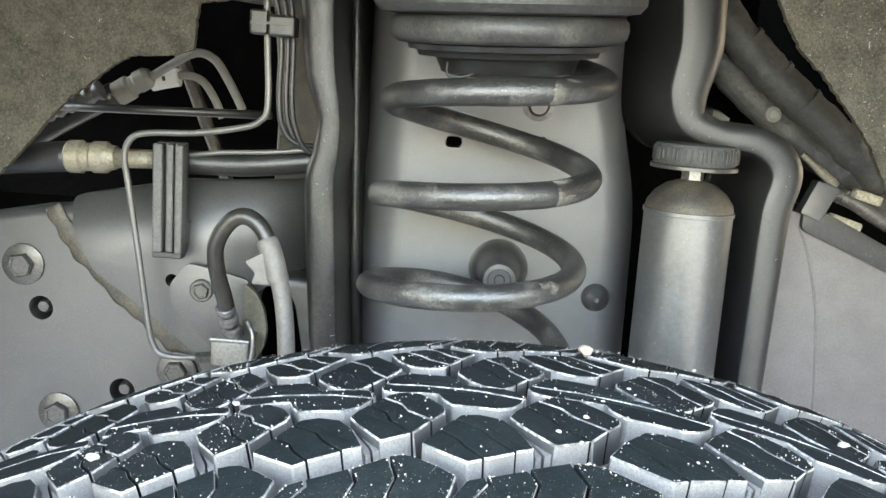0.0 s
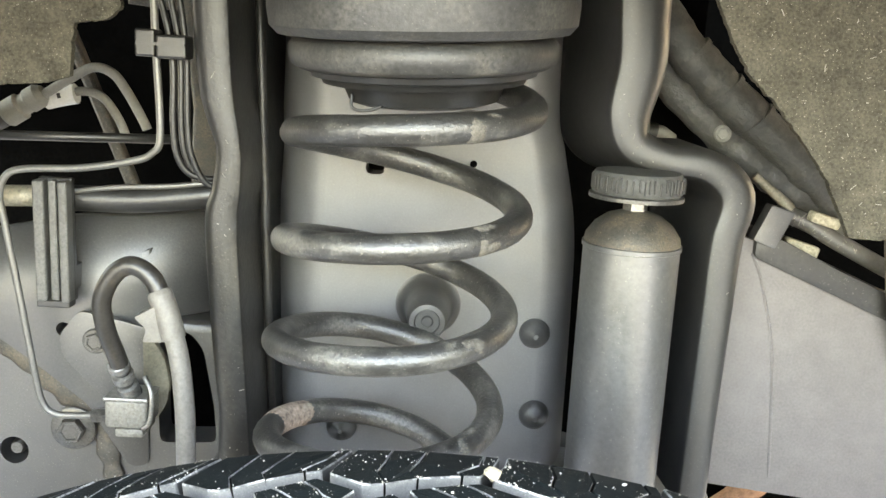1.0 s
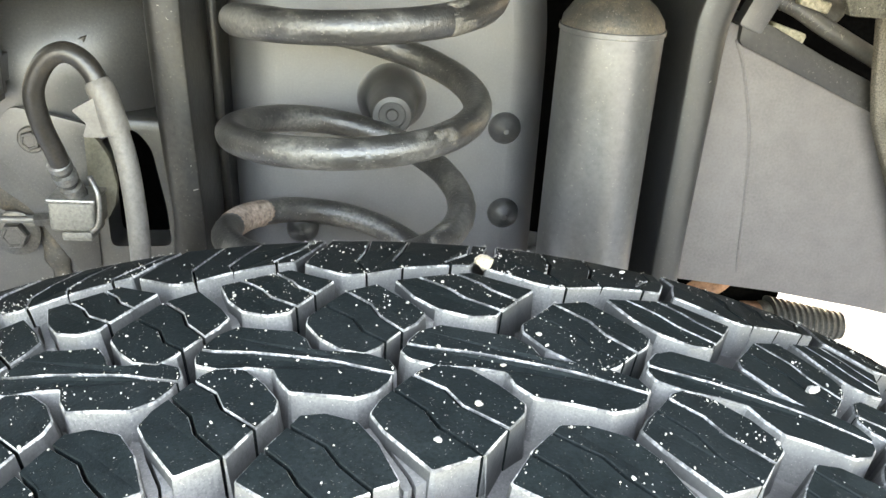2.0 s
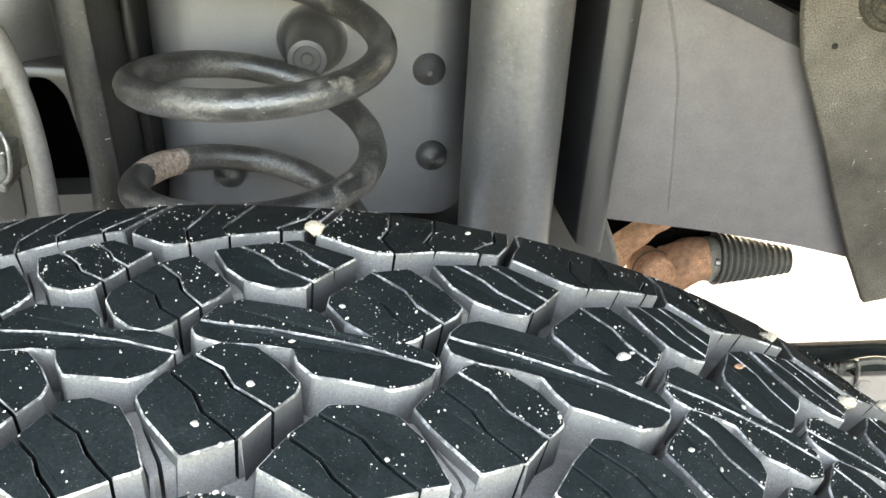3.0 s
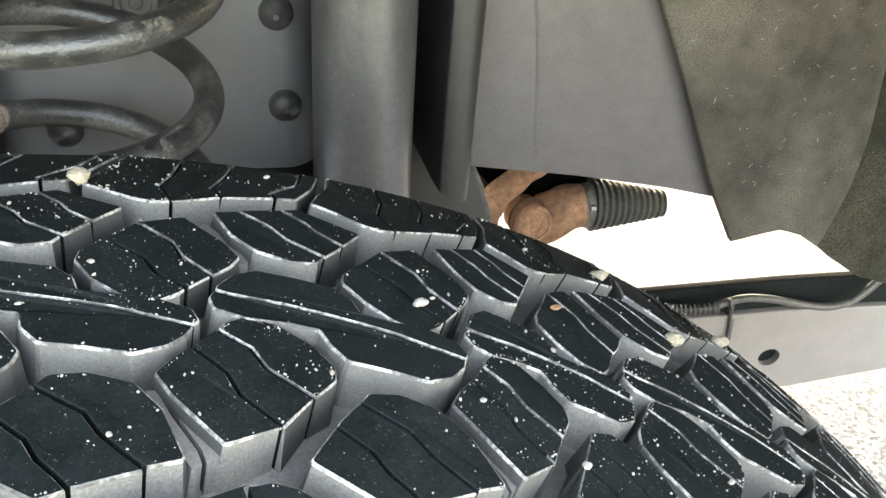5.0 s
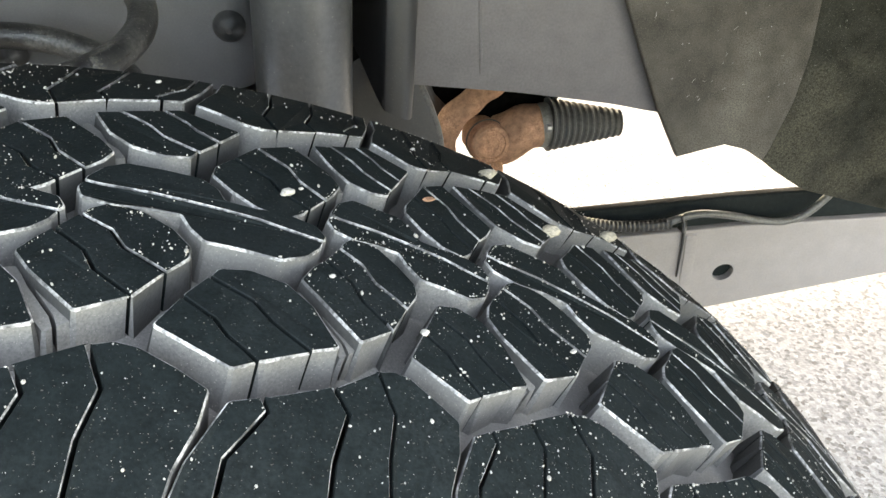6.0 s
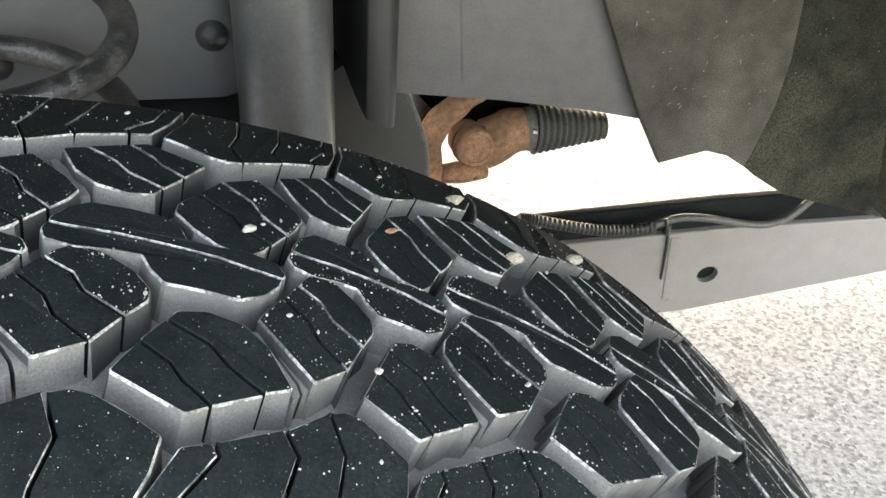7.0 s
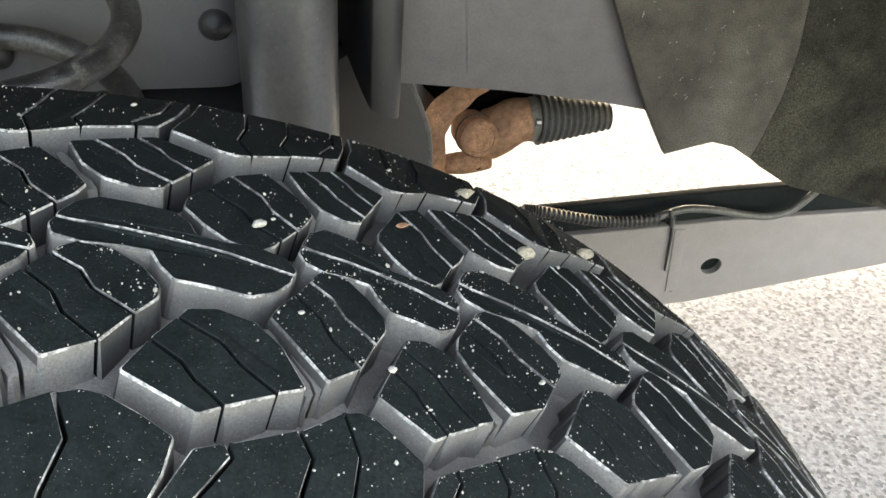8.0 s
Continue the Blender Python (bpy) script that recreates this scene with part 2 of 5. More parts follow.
def pressed(path, face, slope, y_face, y_wall, y_back, side=1, n=24, flat=0.15, ease=3.0):
    """A pressed steel section along an (x, z) path: a flat face with a rolled outer edge, easing down to the wall on its other side. side=1 turns the rolled edge to the path's right."""
    bm = bmesh.new()
    pts = spline([(x, 0, z) for x, z in path], 8)
    m = len(pts) - 1
    rings = []

    def lerp_list(v, f):
        f *= len(v) - 1
        k = min(int(f), len(v) - 2)
        return v[k] + (v[k + 1] - v[k]) * (f - k)

    for i, p in enumerate(pts):
        w, sl = lerp_list(face, i / m), lerp_list(slope, i / m)
        t = (pts[min(i + 1, m)] - pts[max(i - 1, 0)]).normalized()
        nn = Vector((-t.z, 0, t.x)) * side
        r = w * 0.55
        prof = [(w, y_back)]
        for j in range(7):
            a = math.pi / 2 * j / 6
            prof.append((w - r + r * math.cos(a), y_face + (1 - math.sin(a)) * r * 1.2))
        prof.append((w * 0.2, y_face - 0.0004))
        for j in range(n + 1):
            u = j / n
            prof.append((-w * flat - (sl - w * flat) * u, y_face + (y_wall - y_face) * (u ** 2.4 if ease == 1.0 else u * u * (ease - (ease - 1) * u))))
        prof.append((-sl, y_back))
        rings.append([bm.verts.new((p.x + nn.x * d, y, p.z + nn.z * d)) for d, y in prof])
    for a, b in zip(rings, rings[1:]):
        for j in range(len(a)):
            bm.faces.new((a[j], a[(j + 1) % len(a)], b[(j + 1) % len(a)], b[j]))
    bm.faces.new(rings[0])
    bm.faces.new(rings[-1])
    bmesh.ops.recalc_face_normals(bm, faces=bm.faces[:])
    return bm


def box(x0, x1, y0, y1, z0, z1, bevel=0.0, seg=2, bm=None, m=None):
    bm2 = bmesh.new()
    bmesh.ops.create_cube(bm2, size=1.0, matrix=Matrix.LocRotScale(((x0 + x1) / 2, (y0 + y1) / 2, (z0 + z1) / 2), None, (x1 - x0, y1 - y0, z1 - z0)))
    if bevel:
        bmesh.ops.bevel(bm2, geom=list(bm2.edges), offset=bevel, segments=seg, profile=0.5, affect="EDGES")
    if m:
        bm2.transform(m)
    if bm:
        me = bpy.data.meshes.new("tmp")
        bm2.to_mesh(me)
        bm2.free()
        bm.from_mesh(me)
        bpy.data.meshes.remove(me)
        return bm
    return bm2


def disc_loop(cx, cz, r, n=18, rz=None):
    return [(cx + r * math.cos(2 * math.pi * k / n), cz + (rz or r) * math.sin(2 * math.pi * k / n)) for k in range(n)]


def round_poly(pts, r, n=4):
    """Round the corners of a plan outline."""
    out = []
    for i in range(len(pts)):
        a, b, c = (Vector(pts[i - 1]), Vector(pts[i]), Vector(pts[(i + 1) % len(pts)]))
        d = min(r, (a - b).length * 0.45, (c - b).length * 0.45)
        p, q = b + (a - b).normalized() * d, b + (c - b).normalized() * d
        for k in range(n + 1):
            t = k / n
            out.append(tuple(p * (1 - t) ** 2 + b * 2 * t * (1 - t) + q * t * t))
    return out


OUT = Matrix.Rotation(radians(90), 4, "X")          # lathe axis z -> towards -y


def facing(x, y, z, tilt_x=0.0, tilt_z=0.0):
    """Pose whose local z points out of the rail, towards the wheel."""
    return Matrix.Translation((x, y, z)) @ Matrix.Rotation(radians(tilt_z), 4, "Z") @ Matrix.Rotation(radians(90 + tilt_x), 4, "X")


def thing(name, label, category, group="", kind="", loc=(0, 0, 0)):
    ob = new(name)
    ob.empty_display_size = 0.02
    ob.location = loc
    return tagged(ob, label, category, group, kind)


def leaned(scale, degrees, x, z):
    """A pose that leans a thing in the rail's plane, its height growing with x, and sets it off by x and z."""
    return Matrix.Translation((x, 0, z)) @ Matrix.Rotation(radians(-degrees), 4, "Y") @ Matrix.Diagonal((scale, 1, scale, 1))


def solo(name, bm, material, label, category, group="", kind="", smooth=False, at=None):
    return tagged(part(name, bm, material, None, label, smooth, at), label, category, group, kind)


# ---- ground and the closing shell ----
def ground_material():
    m = bpy.data.materials.new("exposed_aggregate_ground")
    m.use_nodes = True
    nt = m.node_tree
    b = nt.nodes["Principled BSDF"]
    co = nt.nodes.new("ShaderNodeTexCoord").outputs["Object"]
    vo = nt.nodes.new("ShaderNodeTexVoronoi")
    vo.inputs["Scale"].default_value = 165.0
    ns = nt.nodes.new("ShaderNodeTexNoise")
    ns.inputs["Scale"].default_value, ns.inputs["Detail"].default_value = 95.0, 5.0
    nb = nt.nodes.new("ShaderNodeTexNoise")
    nb.inputs["Scale"].default_value, nb.inputs["Detail"].default_value = 2.0, 4.0
    for n in (vo, ns, nb):
        nt.links.new(co, n.inputs["Vector"])
    hsv = nt.nodes.new("ShaderNodeValToRGB")
    sep = nt.nodes.new("ShaderNodeSeparateColor")
    nt.links.new(vo.outputs["Color"], sep.inputs["Color"])
    nt.links.new(sep.outputs["Red"], hsv.inputs["Fac"])
    el = hsv.color_ramp.elements
    el[0].position, el[0].color = 0.0, (0.036, 0.0415, 0.049, 1)
    el[1].position, el[1].color = 1.0, (0.120, 0.141, 0.165, 1)
    e = el.new(0.35)
    e.color = (0.087, 0.103, 0.121, 1)
    mx = nt.nodes.new("ShaderNodeMix")
    mx.data_type, mx.blend_type = "RGBA", "OVERLAY"
    mx.inputs["Factor"].default_value = 0.5
    cols = [q for q in mx.inputs if q.type == "RGBA"]
    nt.links.new(hsv.outputs["Color"], cols[0])
    nt.links.new(ns.outputs["Fac"], cols[1])
    nt.links.new([q for q in mx.outputs if q.type == "RGBA"][0], b.inputs["Base Color"])
    b.inputs["Roughness"].default_value = 0.9
    bp = nt.nodes.new("ShaderNodeBump")
    bp.inputs["Strength"].default_value, bp.inputs["Distance"].default_value = 1.0, 0.003
    nt.links.new(ns.outputs["Fac"], bp.inputs["Height"])
    nt.links.new(bp.outputs["Normal"], b.inputs["Normal"])
    return m


bm = bmesh.new()
bmesh.ops.create_grid(bm, x_segments=2, y_segments=2, size=400, matrix=Matrix.Translation((0, 0, -0.052)))
solo("ground", bm, ground_material(), "pale sunlit exposed-aggregate concrete ground under the truck", "ground", kind="structure")




def arch_shell():
    """An unseen wheel arch over the tyre: a plain felt half-barrel that closes the well above and to the sides and
    blocks sky light.
    """
    bm = bmesh.new()
    wide, high, th = 0.70, 0.685, 0.006
    rows = []
    for grow in (0.0, th):
        for y in (0.21, 0.75):
            rows.append([bm.verts.new(((wide + grow) * math.sin(radians(a)), y, 0.42 + (high + grow) * math.cos(radians(a)))) for a in range(-94, 83, 4)])
    i0, i1, o0, o1 = rows
    for a, b in ((i0, i1), (i1, o1), (o1, o0), (o0, i0)):
        for k in range(len(a) - 1):
            bm.faces.new((a[k], a[k + 1], b[k + 1], b[k]))
    for k in (0, -1):
        bm.faces.new((i0[k], i1[k], o1[k], o0[k]))
    return bm


solo("ceiling", arch_shell(), M_FELT, "unseen brown felt arch over the tyre, holding out sky light", "wheel arch liner", kind="structure", smooth=40)
# Added closing wall, black in place of the bay's shade.
solo("wall_inner", box(-1.0, 0.95, 1.10, 1.13, 0.62, 1.16), M_SHADE_BLACK, "added wall coloured near-black for the shaded bay behind the frame", "inner wall", kind="structure")
# Added box that stops light leaking in over the frame.
solo("light_stop_box", box(-1.0, 0.75, 0.76, 1.13, 1.165, 1.43), M_SHADE_BLACK, "added near-black box keeping light out above the frame", "underbody", kind="structure")
# Unseen body box, sized so its shadow covers the near ground.
solo("shading_body_box", box(-1.6, 4.4, 0.20, 2.35, 1.42, 2.0, 0.05, 3), M_BAR, "unseen plain truck body added to shade the ground", "truck body", kind="structure", smooth=40)
# Unseen slab added to keep the sun off the steering joint.
solo("underbody", box(-1.0, 0.70, 1.135, 1.9, 0.74, 0.77), M_SHADE_BLACK, "unseen near-black slab added to keep sun off the joint", "underbody", kind="structure")


# ---- tyre ----
R_TYRE, Y_MID, GROOVE = 0.435, 0.3185, 0.0120
AXLE = Vector((0.0185, Y_MID, 0.382))


def crown(v):
    """How far the tread surface lies below the crown at v metres from the centre line."""
    a = abs(v)
    d = 1.55 * max(0.0, a - (0.0235 if v > 0 else 0.02)) ** 2
    edge = 0.0945 if v > 0 else 0.102
    if a > edge:
        d += 0.013 - math.sqrt(max(0.0, 0.013 ** 2 - min(a - edge, 0.0125) ** 2))
    return d


def on_tyre(s, v, depth=0.0):
    """s: metres round the tread from the top towards +x, v: metres across it, away from the wheel's outside."""
    r = R_TYRE - crown(v) - depth
    a = s / R_TYRE
    return Vector((r * math.sin(a), v, r * math.cos(a)))


# outlines in millimetres: along the tread, and across it
BAR = [(0, 4), (2, 10), (5, 15), (11, 18.5), (21, 16.5), (30, 15), (34.5, 10), (36.5, 5), (44, 3.5), (53, 3), (61, -0.5), (63, -5), (61, -11), (57.5, -15.5), (51, -18.5), (41, -16.5), (32, -15), (28, -10), (26, -4.5), (18, -3.2), (9, -3), (1.5, 0)]
KNOB_TURNED = [(-9, -25), (-6.5, -19.5), (4.5, -5.5), (9, -2), (17, -4.5), (24, -11), (29, -18.5), (28.5, -23), (17, -39), (6, -44.5), (-5, -31.5)]
CHIP_TURNED = [(22, -47.5), (28.5, -37), (36, -26), (43, -25), (52, -28.5), (58, -36), (63.5, -48.5), (47, -55), (39.5, -58.3)]
TIE_TURNED = [(53, -27), (59.5, -25.5), (66, -36), (70, -44), (65, -48), (58, -37)]
LUG_OUTER = [(-26, -67.5), (-17, -65), (-3, -60.5), (10, -54.5), (15, -53.5), (20, -54.5), (28, -60), (35, -65), (33, -74), (29, -84), (25, -104), (-41, -104), (-34, -82)]
LUG = [(27.5, 65), (34.5, 60), (42.5, 54.5), (47.5, 53.5), (52.5, 54.5), (65.5, 60.5), (79.5, 65), (88.5, 67.5), (94, 80), (98, 100), (36, 100), (33, 82), (30, 74)]
KNOB_CUTS = [((-6, -11), (-1.5, -16), (5, -23), (8, -30), (15, -37), (20, -43)), ((-1, -4), (3.5, -9), (10, -14), (13.5, -21), (22, -28), (30, -35))]
CHIP_CUTS = [((22, -33), (28, -38), (35, -44), (38, -49), (42, -53), (48, -60)), ((29, -25), (34, -30), (44, -37), (48, -43), (52, -47), (61, -55))]
SIPES = {"bar": [((-3, 9), (5, 6.2), (18, 4.2), (28, 2), (37, 0), (45, -1.8), (54, -5), (66, -8.5))],
         "lug": [((83, 56), (82.6, 63), (80.5, 69), (84.6, 75), (89, 81), (94, 112)), ((68, 50), (67.6, 57), (63, 67.7), (66.7, 79.6), (71, 112)), ((53, 48), (52.8, 54), (48.7, 66), (51.7, 78), (54, 112))],
         "tie": [((55, -22), (60, -33), (66, -43), (69, -52))]}


def turned(pts):
    """The same shape on the other half of the tread, turned about the middle of a bar."""
    return [(62.5 - u, -v) for u, v in pts]


SIPES["knob"] = [turned(c) for c in KNOB_CUTS]
SIPES["chip"] = [turned(c) for c in CHIP_CUTS]
KNOB, CHIP, TIE = turned(KNOB_TURNED), turned(CHIP_TURNED), turned(TIE_TURNED)


def zigzag(line, amp=1.5):
    """A wavy cut from a straight one."""
    if len(line) > 2:
        return [Vector(p) for p in line]
    a, b = Vector(line[0]), Vector(line[1])
    n = Vector((-(b - a).y, (b - a).x)).normalized()
    return [a + (b - a) * t + n * amp * w for t, w in ((0, 0), (0.22, 0.3), (0.40, 1.0), (0.60, -1.0), (0.78, -0.3), (1, 0))]


def cross_at(a, b, line):
    for i, (c, d) in enumerate(zip(line, line[1:])):
        r, s = b - a, d - c
        den = r.x * s.y - r.y * s.x
        if abs(den) > 1e-9:
            t = ((c - a).x * s.y - (c - a).y * s.x) / den
            k = ((c - a).x * r.y - (c - a).y * r.x) / den
            if 0 <= t <= 1 and 0 <= k <= 1:
                return t, i + k
    return None


def split(poly, line, gap=0.5, mark=0):
    """The two pieces of a block to either side of a cut; the block itself if the cut misses it. Points are (place, on a cut)."""
    hits = []
    for i in range(len(poly)):
        c = cross_at(poly[i][0], poly[(i + 1) % len(poly)][0], line)
        if c:
            hits.append((i, *c))
    if len(hits) != 2:
        return [poly]
    (i, ti, ki), (j, tj, kj) = hits

    def inner(k0, k1):
        pts = [k for k in range(len(line)) if min(k0, k1) < k < max(k0, k1)]
        return [line[k] for k in (pts if k0 < k1 else pts[::-1])]

    pi, pj = poly[i][0].lerp(poly[(i + 1) % len(poly)][0], ti), poly[j][0].lerp(poly[(j + 1) % len(poly)][0], tj)
    out = []
    for flag, body, cut in ((mark + 1, poly[i + 1:j + 1], [pj] + inner(kj, ki) + [pi]), (mark + 2, poly[j + 1:] + poly[:i + 1], [pi] + inner(ki, kj) + [pj])):
        cen = sum((p for p, c in body), Vector((0, 0))) / max(1, len(body))
        moved = []
        for k, p in enumerate(cut):
            d = (cut[min(k + 1, len(cut) - 1)] - cut[max(k - 1, 0)])
            nn = Vector((-d.y, d.x)).normalized()
            moved.append((p + nn * gap * (1 if nn.dot(cen - p) > 0 else -1), flag))
        out.append(body + moved)
    return out


def offset(pts, d, dc):
    """Grow (d > 0) or shrink an outline; points on a cut move by dc."""
    poly = [p for p, c in pts]
    n = len(poly)
    area = sum(poly[k].x * poly[(k + 1) % n].y - poly[(k + 1) % n].x * poly[k].y for k in range(n))
    sg = 1 if area > 0 else -1
    out = []
    for k in range(n):
        e0, e1 = (poly[k] - poly[k - 1]).normalized(), (poly[(k + 1) % n] - poly[k]).normalized()
        nn = Vector((e0.y + e1.y, -e0.x - e1.x)) * sg
        nn = nn.normalized() / max(0.6, math.sqrt(max(0.0, (1 + e0.dot(e1)) / 2))) if nn.length > 1e-6 else Vector((0, 0))
        out.append(poly[k] + nn * (dc if pts[k][1] else d))
    return out


def block(bm, kind, outline, s0, scale, rng, before=1.0, after=1.0):
    """One tread block with its cuts, wrapped on the tyre. Returns the outlines of its top in (s, v)."""
    def along(x):
        """Millimetres round the tyre; the pitch changes from one repeat to the next."""
        if x < 0:
            return s0 + x * before
        return s0 + min(x, 65) * scale + max(0, x - 65) * after

    jit = [Vector(p) + Vector((rng.uniform(-0.35, 0.35), rng.uniform(-0.35, 0.35))) for p in outline]
    pieces = [[(Vector(p), 0) for p in round_poly(jit, 0.5, 1)]]
    cuts = SIPES[kind[0]]
    if bool(kind[1]) != (kind[0] == "tie"):
        cuts = [turned(c) for c in cuts]
    for k, line in enumerate(cuts):
        pieces = [q for p in pieces for q in split(p, zigzag(line), mark=2 * k)]
    lift = rng.uniform(-0.0003, 0.0003)
    low = 0.0035 if kind[0] == "tie" else 0.0
    tops = []
    for p in pieces:
        p = [q for k, q in enumerate(p) if (q[0] - p[k - 1][0]).length > 0.12]
        n = len(p)
        if n < 3:
            continue
        loops = []
        g = 0.0 if kind[0] in ("lug", "tie") else 0.3
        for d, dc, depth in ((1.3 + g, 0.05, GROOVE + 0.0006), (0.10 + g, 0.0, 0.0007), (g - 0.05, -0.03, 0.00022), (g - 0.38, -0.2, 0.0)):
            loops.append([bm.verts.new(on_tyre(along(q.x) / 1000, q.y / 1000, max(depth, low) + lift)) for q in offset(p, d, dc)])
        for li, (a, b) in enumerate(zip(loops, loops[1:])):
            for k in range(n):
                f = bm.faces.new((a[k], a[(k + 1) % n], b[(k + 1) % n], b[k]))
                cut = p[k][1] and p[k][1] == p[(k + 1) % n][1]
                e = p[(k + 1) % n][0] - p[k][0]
                # Ends facing along the tread take the gap-shade colour.
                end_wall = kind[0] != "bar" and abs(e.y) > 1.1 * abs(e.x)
                # Only one lip of each cut is pale, a painted highlight; bars get both.
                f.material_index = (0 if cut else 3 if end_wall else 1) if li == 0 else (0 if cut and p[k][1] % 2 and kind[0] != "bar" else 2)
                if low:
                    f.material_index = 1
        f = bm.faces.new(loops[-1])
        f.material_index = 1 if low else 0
        if not low:
            tops.append([Vector((along(q.x) / 1000, q.y / 1000)) for q in offset(p, -0.8, -0.5)])
    return tops


def tyre():
    t = thing("tyre", "black all-terrain tyre with dusty grooves and grit in its tread", "tyre", loc=AXLE)
    prof = []
    for v in range(-112, 109, 4):
        prof.append((R_TYRE - crown(v / 1000) - GROOVE, v / 1000))
    inner = [(0.380, 0.119), (0.345, 0.128), (0.30, 0.131), (0.255, 0.120), (0.215, 0.100), (0.205, 0.088)]
    prof = [(r, -v) for r, v in inner[::-1]] + prof + [(r, v - 0.006) for r, v in inner]
    part("carcass", lathe(prof, 160, m=Matrix.Rotation(radians(-90), 4, "X")), M_RUBBER_DUST, t, "dust-grey rubber groove floor and sidewall", smooth=50)
    rng = random.Random(7)
    starts, s = [-1.0, 66.0, 131.5, 181.0], 247.0
    widths = {-1.0: 67, 66.0: 65.5, 131.5: 49.5, 181.0: 66}
    total = 2 * math.pi * R_TYRE * 1000
    cycle = [66, 57, 66, 49, 66, 66, 57]
    k = 0
    while s < -1 + total - 200:
        w = cycle[k % 7]
        starts.append(s)
        widths[s] = w
        s += w
        k += 1
    rest = -1 + total - s
    for j in range(3):
        starts.append(s)
        widths[s] = rest / 3
        s += rest / 3
    near, far = [], bmesh.new()
    for j, s0 in enumerate(starts):
        w, before, after = widths[s0] / 65.0, widths[starts[j - 1]] / 65.0, widths[starts[(j + 1) % len(starts)]] / 65.0
        s1 = s0 if s0 < total / 2 else s0 - total
        close = -220 < s1 < 410
        kinds = [(("bar", 0), BAR), (("knob", 0), KNOB), (("chip", 0), CHIP), (("lug", 0), LUG), (("tie", 0), TIE),
                 (("knob", 1), KNOB_TURNED), (("chip", 1), CHIP_TURNED), (("lug", 1), LUG_OUTER), (("tie", 1), TIE_TURNED)]
        for kd, outl in kinds:
            b = bmesh.new() if close else far
            tops = block(b, kd, outl, s1, w, rng, before, after)
            if close:
                near.extend(tops)
                part("tie_bar" if kd[0] == "tie" else "tread_block", b, [M_RUBBER, M_RUBBER_DUST, M_RUBBER_EDGE, M_RUBBER_GAP_SHADE], t)
    rest_ob = part("tread", far, [M_RUBBER, M_RUBBER_DUST, M_RUBBER_EDGE, M_RUBBER_GAP_SHADE], t)
    rest_ob["kind"] = "stuff"
    return t, near


TYRE, TOPS = tyre()


# ---- frame rail behind the spring ----
rail = thing("frame_rail", "satin black truck frame rail with rivets and punched holes", "frame rail", kind="structure")
FLAT_R = [(0.107, 0.634), (0.106, 0.76), (0.103, 0.83), (0.091, 0.89), (0.083, 0.93), (0.081, 1.06)]
FLAT_L = [(-0.068, 0.634), (-0.067, 0.76), (-0.065, 0.86), (-0.062, 0.95), (-0.062, 1.06)]
part("rail_web", prism([(p.x, p.z) for p in spline([(x, 0, z) for x, z in FLAT_R], 8)] + [(p.x, p.z) for p in spline([(x, 0, z) for x, z in FLAT_L], 8)][::-1], 0.765, 0.793,
                       holes=[round_poly([(-0.0345, 0.8715), (-0.0205, 0.8715), (-0.0205, 0.881), (-0.0345, 0.881)], 0.0045, 3)]), M_FRAME, rail, smooth=35)


def bend_sheet(path, width, depth, side, y0=0.765, thick=0.004, n=18):
    """The rolled side of the web: a quarter ellipse swept along an (x, z) path, turning away from the wheel."""
    bm = bmesh.new()
    pts = spline([(x, 0, z) for x, z in path], 8)
    rings = []
    for p in pts:
        front = [(p.x + side * width * math.sin(math.pi / 2 * k / n), y0 + depth * (1 - math.cos(math.pi / 2 * k / n)), p.z) for k in range(n + 1)]
        back = [(x - side * thick * k / n, y + thick * (1 - k / n), z) for k, (x, y, z) in enumerate(front)]
        rings.append([bm.verts.new(q) for q in front + back[::-1]])
    for a, b in zip(rings, rings[1:]):
        for k in range(len(a)):
            bm.faces.new((a[k], a[(k + 1) % len(a)], b[(k + 1) % len(a)], b[k]))
    bm.faces.new(rings[0])
    bm.faces.new(rings[-1])
    return bm


part("rail_bend", bend_sheet(FLAT_R, 0.034, 0.075, 1), M_FRAME, rail, smooth=50)
part("rail_bend", bend_sheet(FLAT_L, 0.046, 0.075, -1), M_FRAME, rail, smooth=50)
# Black sheet behind the slot, standing in for the shade inside it.
part("slot_shade_plate", box(-0.05, 0.0, 0.79, 0.80, 0.85, 0.90), M_SHADE_BLACK, rail)


def rivet(x, z, r=0.0125, y=0.765, name="rivet"):
    prof = [(0.0, 0.0112), (r * 0.16, 0.0112), (r * 0.22, 0.0100), (r * 0.58, 0.0080), (r * 0.85, 0.0042), (r * 0.97, 0.001), (r * 0.98, 0.0)]
    return part(name, lathe(prof[::-1], 24), M_RIVET, rail, smooth=40, at=facing(x, y, z))


rivet(0.103, 0.752)
rivet(0.1075, 0.684)
rivet(-0.047, 0.666, 0.0125)
# bump stop boss and bolt behind the coils
part("boss", lathe([(0.0255, 0.0002), (0.0225, 0.0014), (0.0195, 0.005), (0.0175, 0.013), (0.0160, 0.030), (0.0148, 0.045), (0.0135, 0.0478)], 40), M_RAIL, rail, "dark pressed boss behind the coils", smooth=60, at=facing(0.018, 0.765, 0.7715))
part("boss_face", lathe([(0.0137, 0.0474), (0.0130, 0.0496), (0.0095, 0.0500), (0.0088, 0.0486), (0.0045, 0.0486), (0.0036, 0.0500), (0, 0.0502)], 40), M_RAIL, rail, "greyer pressed end face", smooth=35, at=facing(0.018, 0.765, 0.7715))
part("washer", lathe([(0.013, 0), (0.013, 0.002), (0.009, 0.0025), (0.007, 0.006), (0, 0.006)], 24), M_BOLT, rail, smooth=35, at=facing(0.041, 0.765, 0.911))

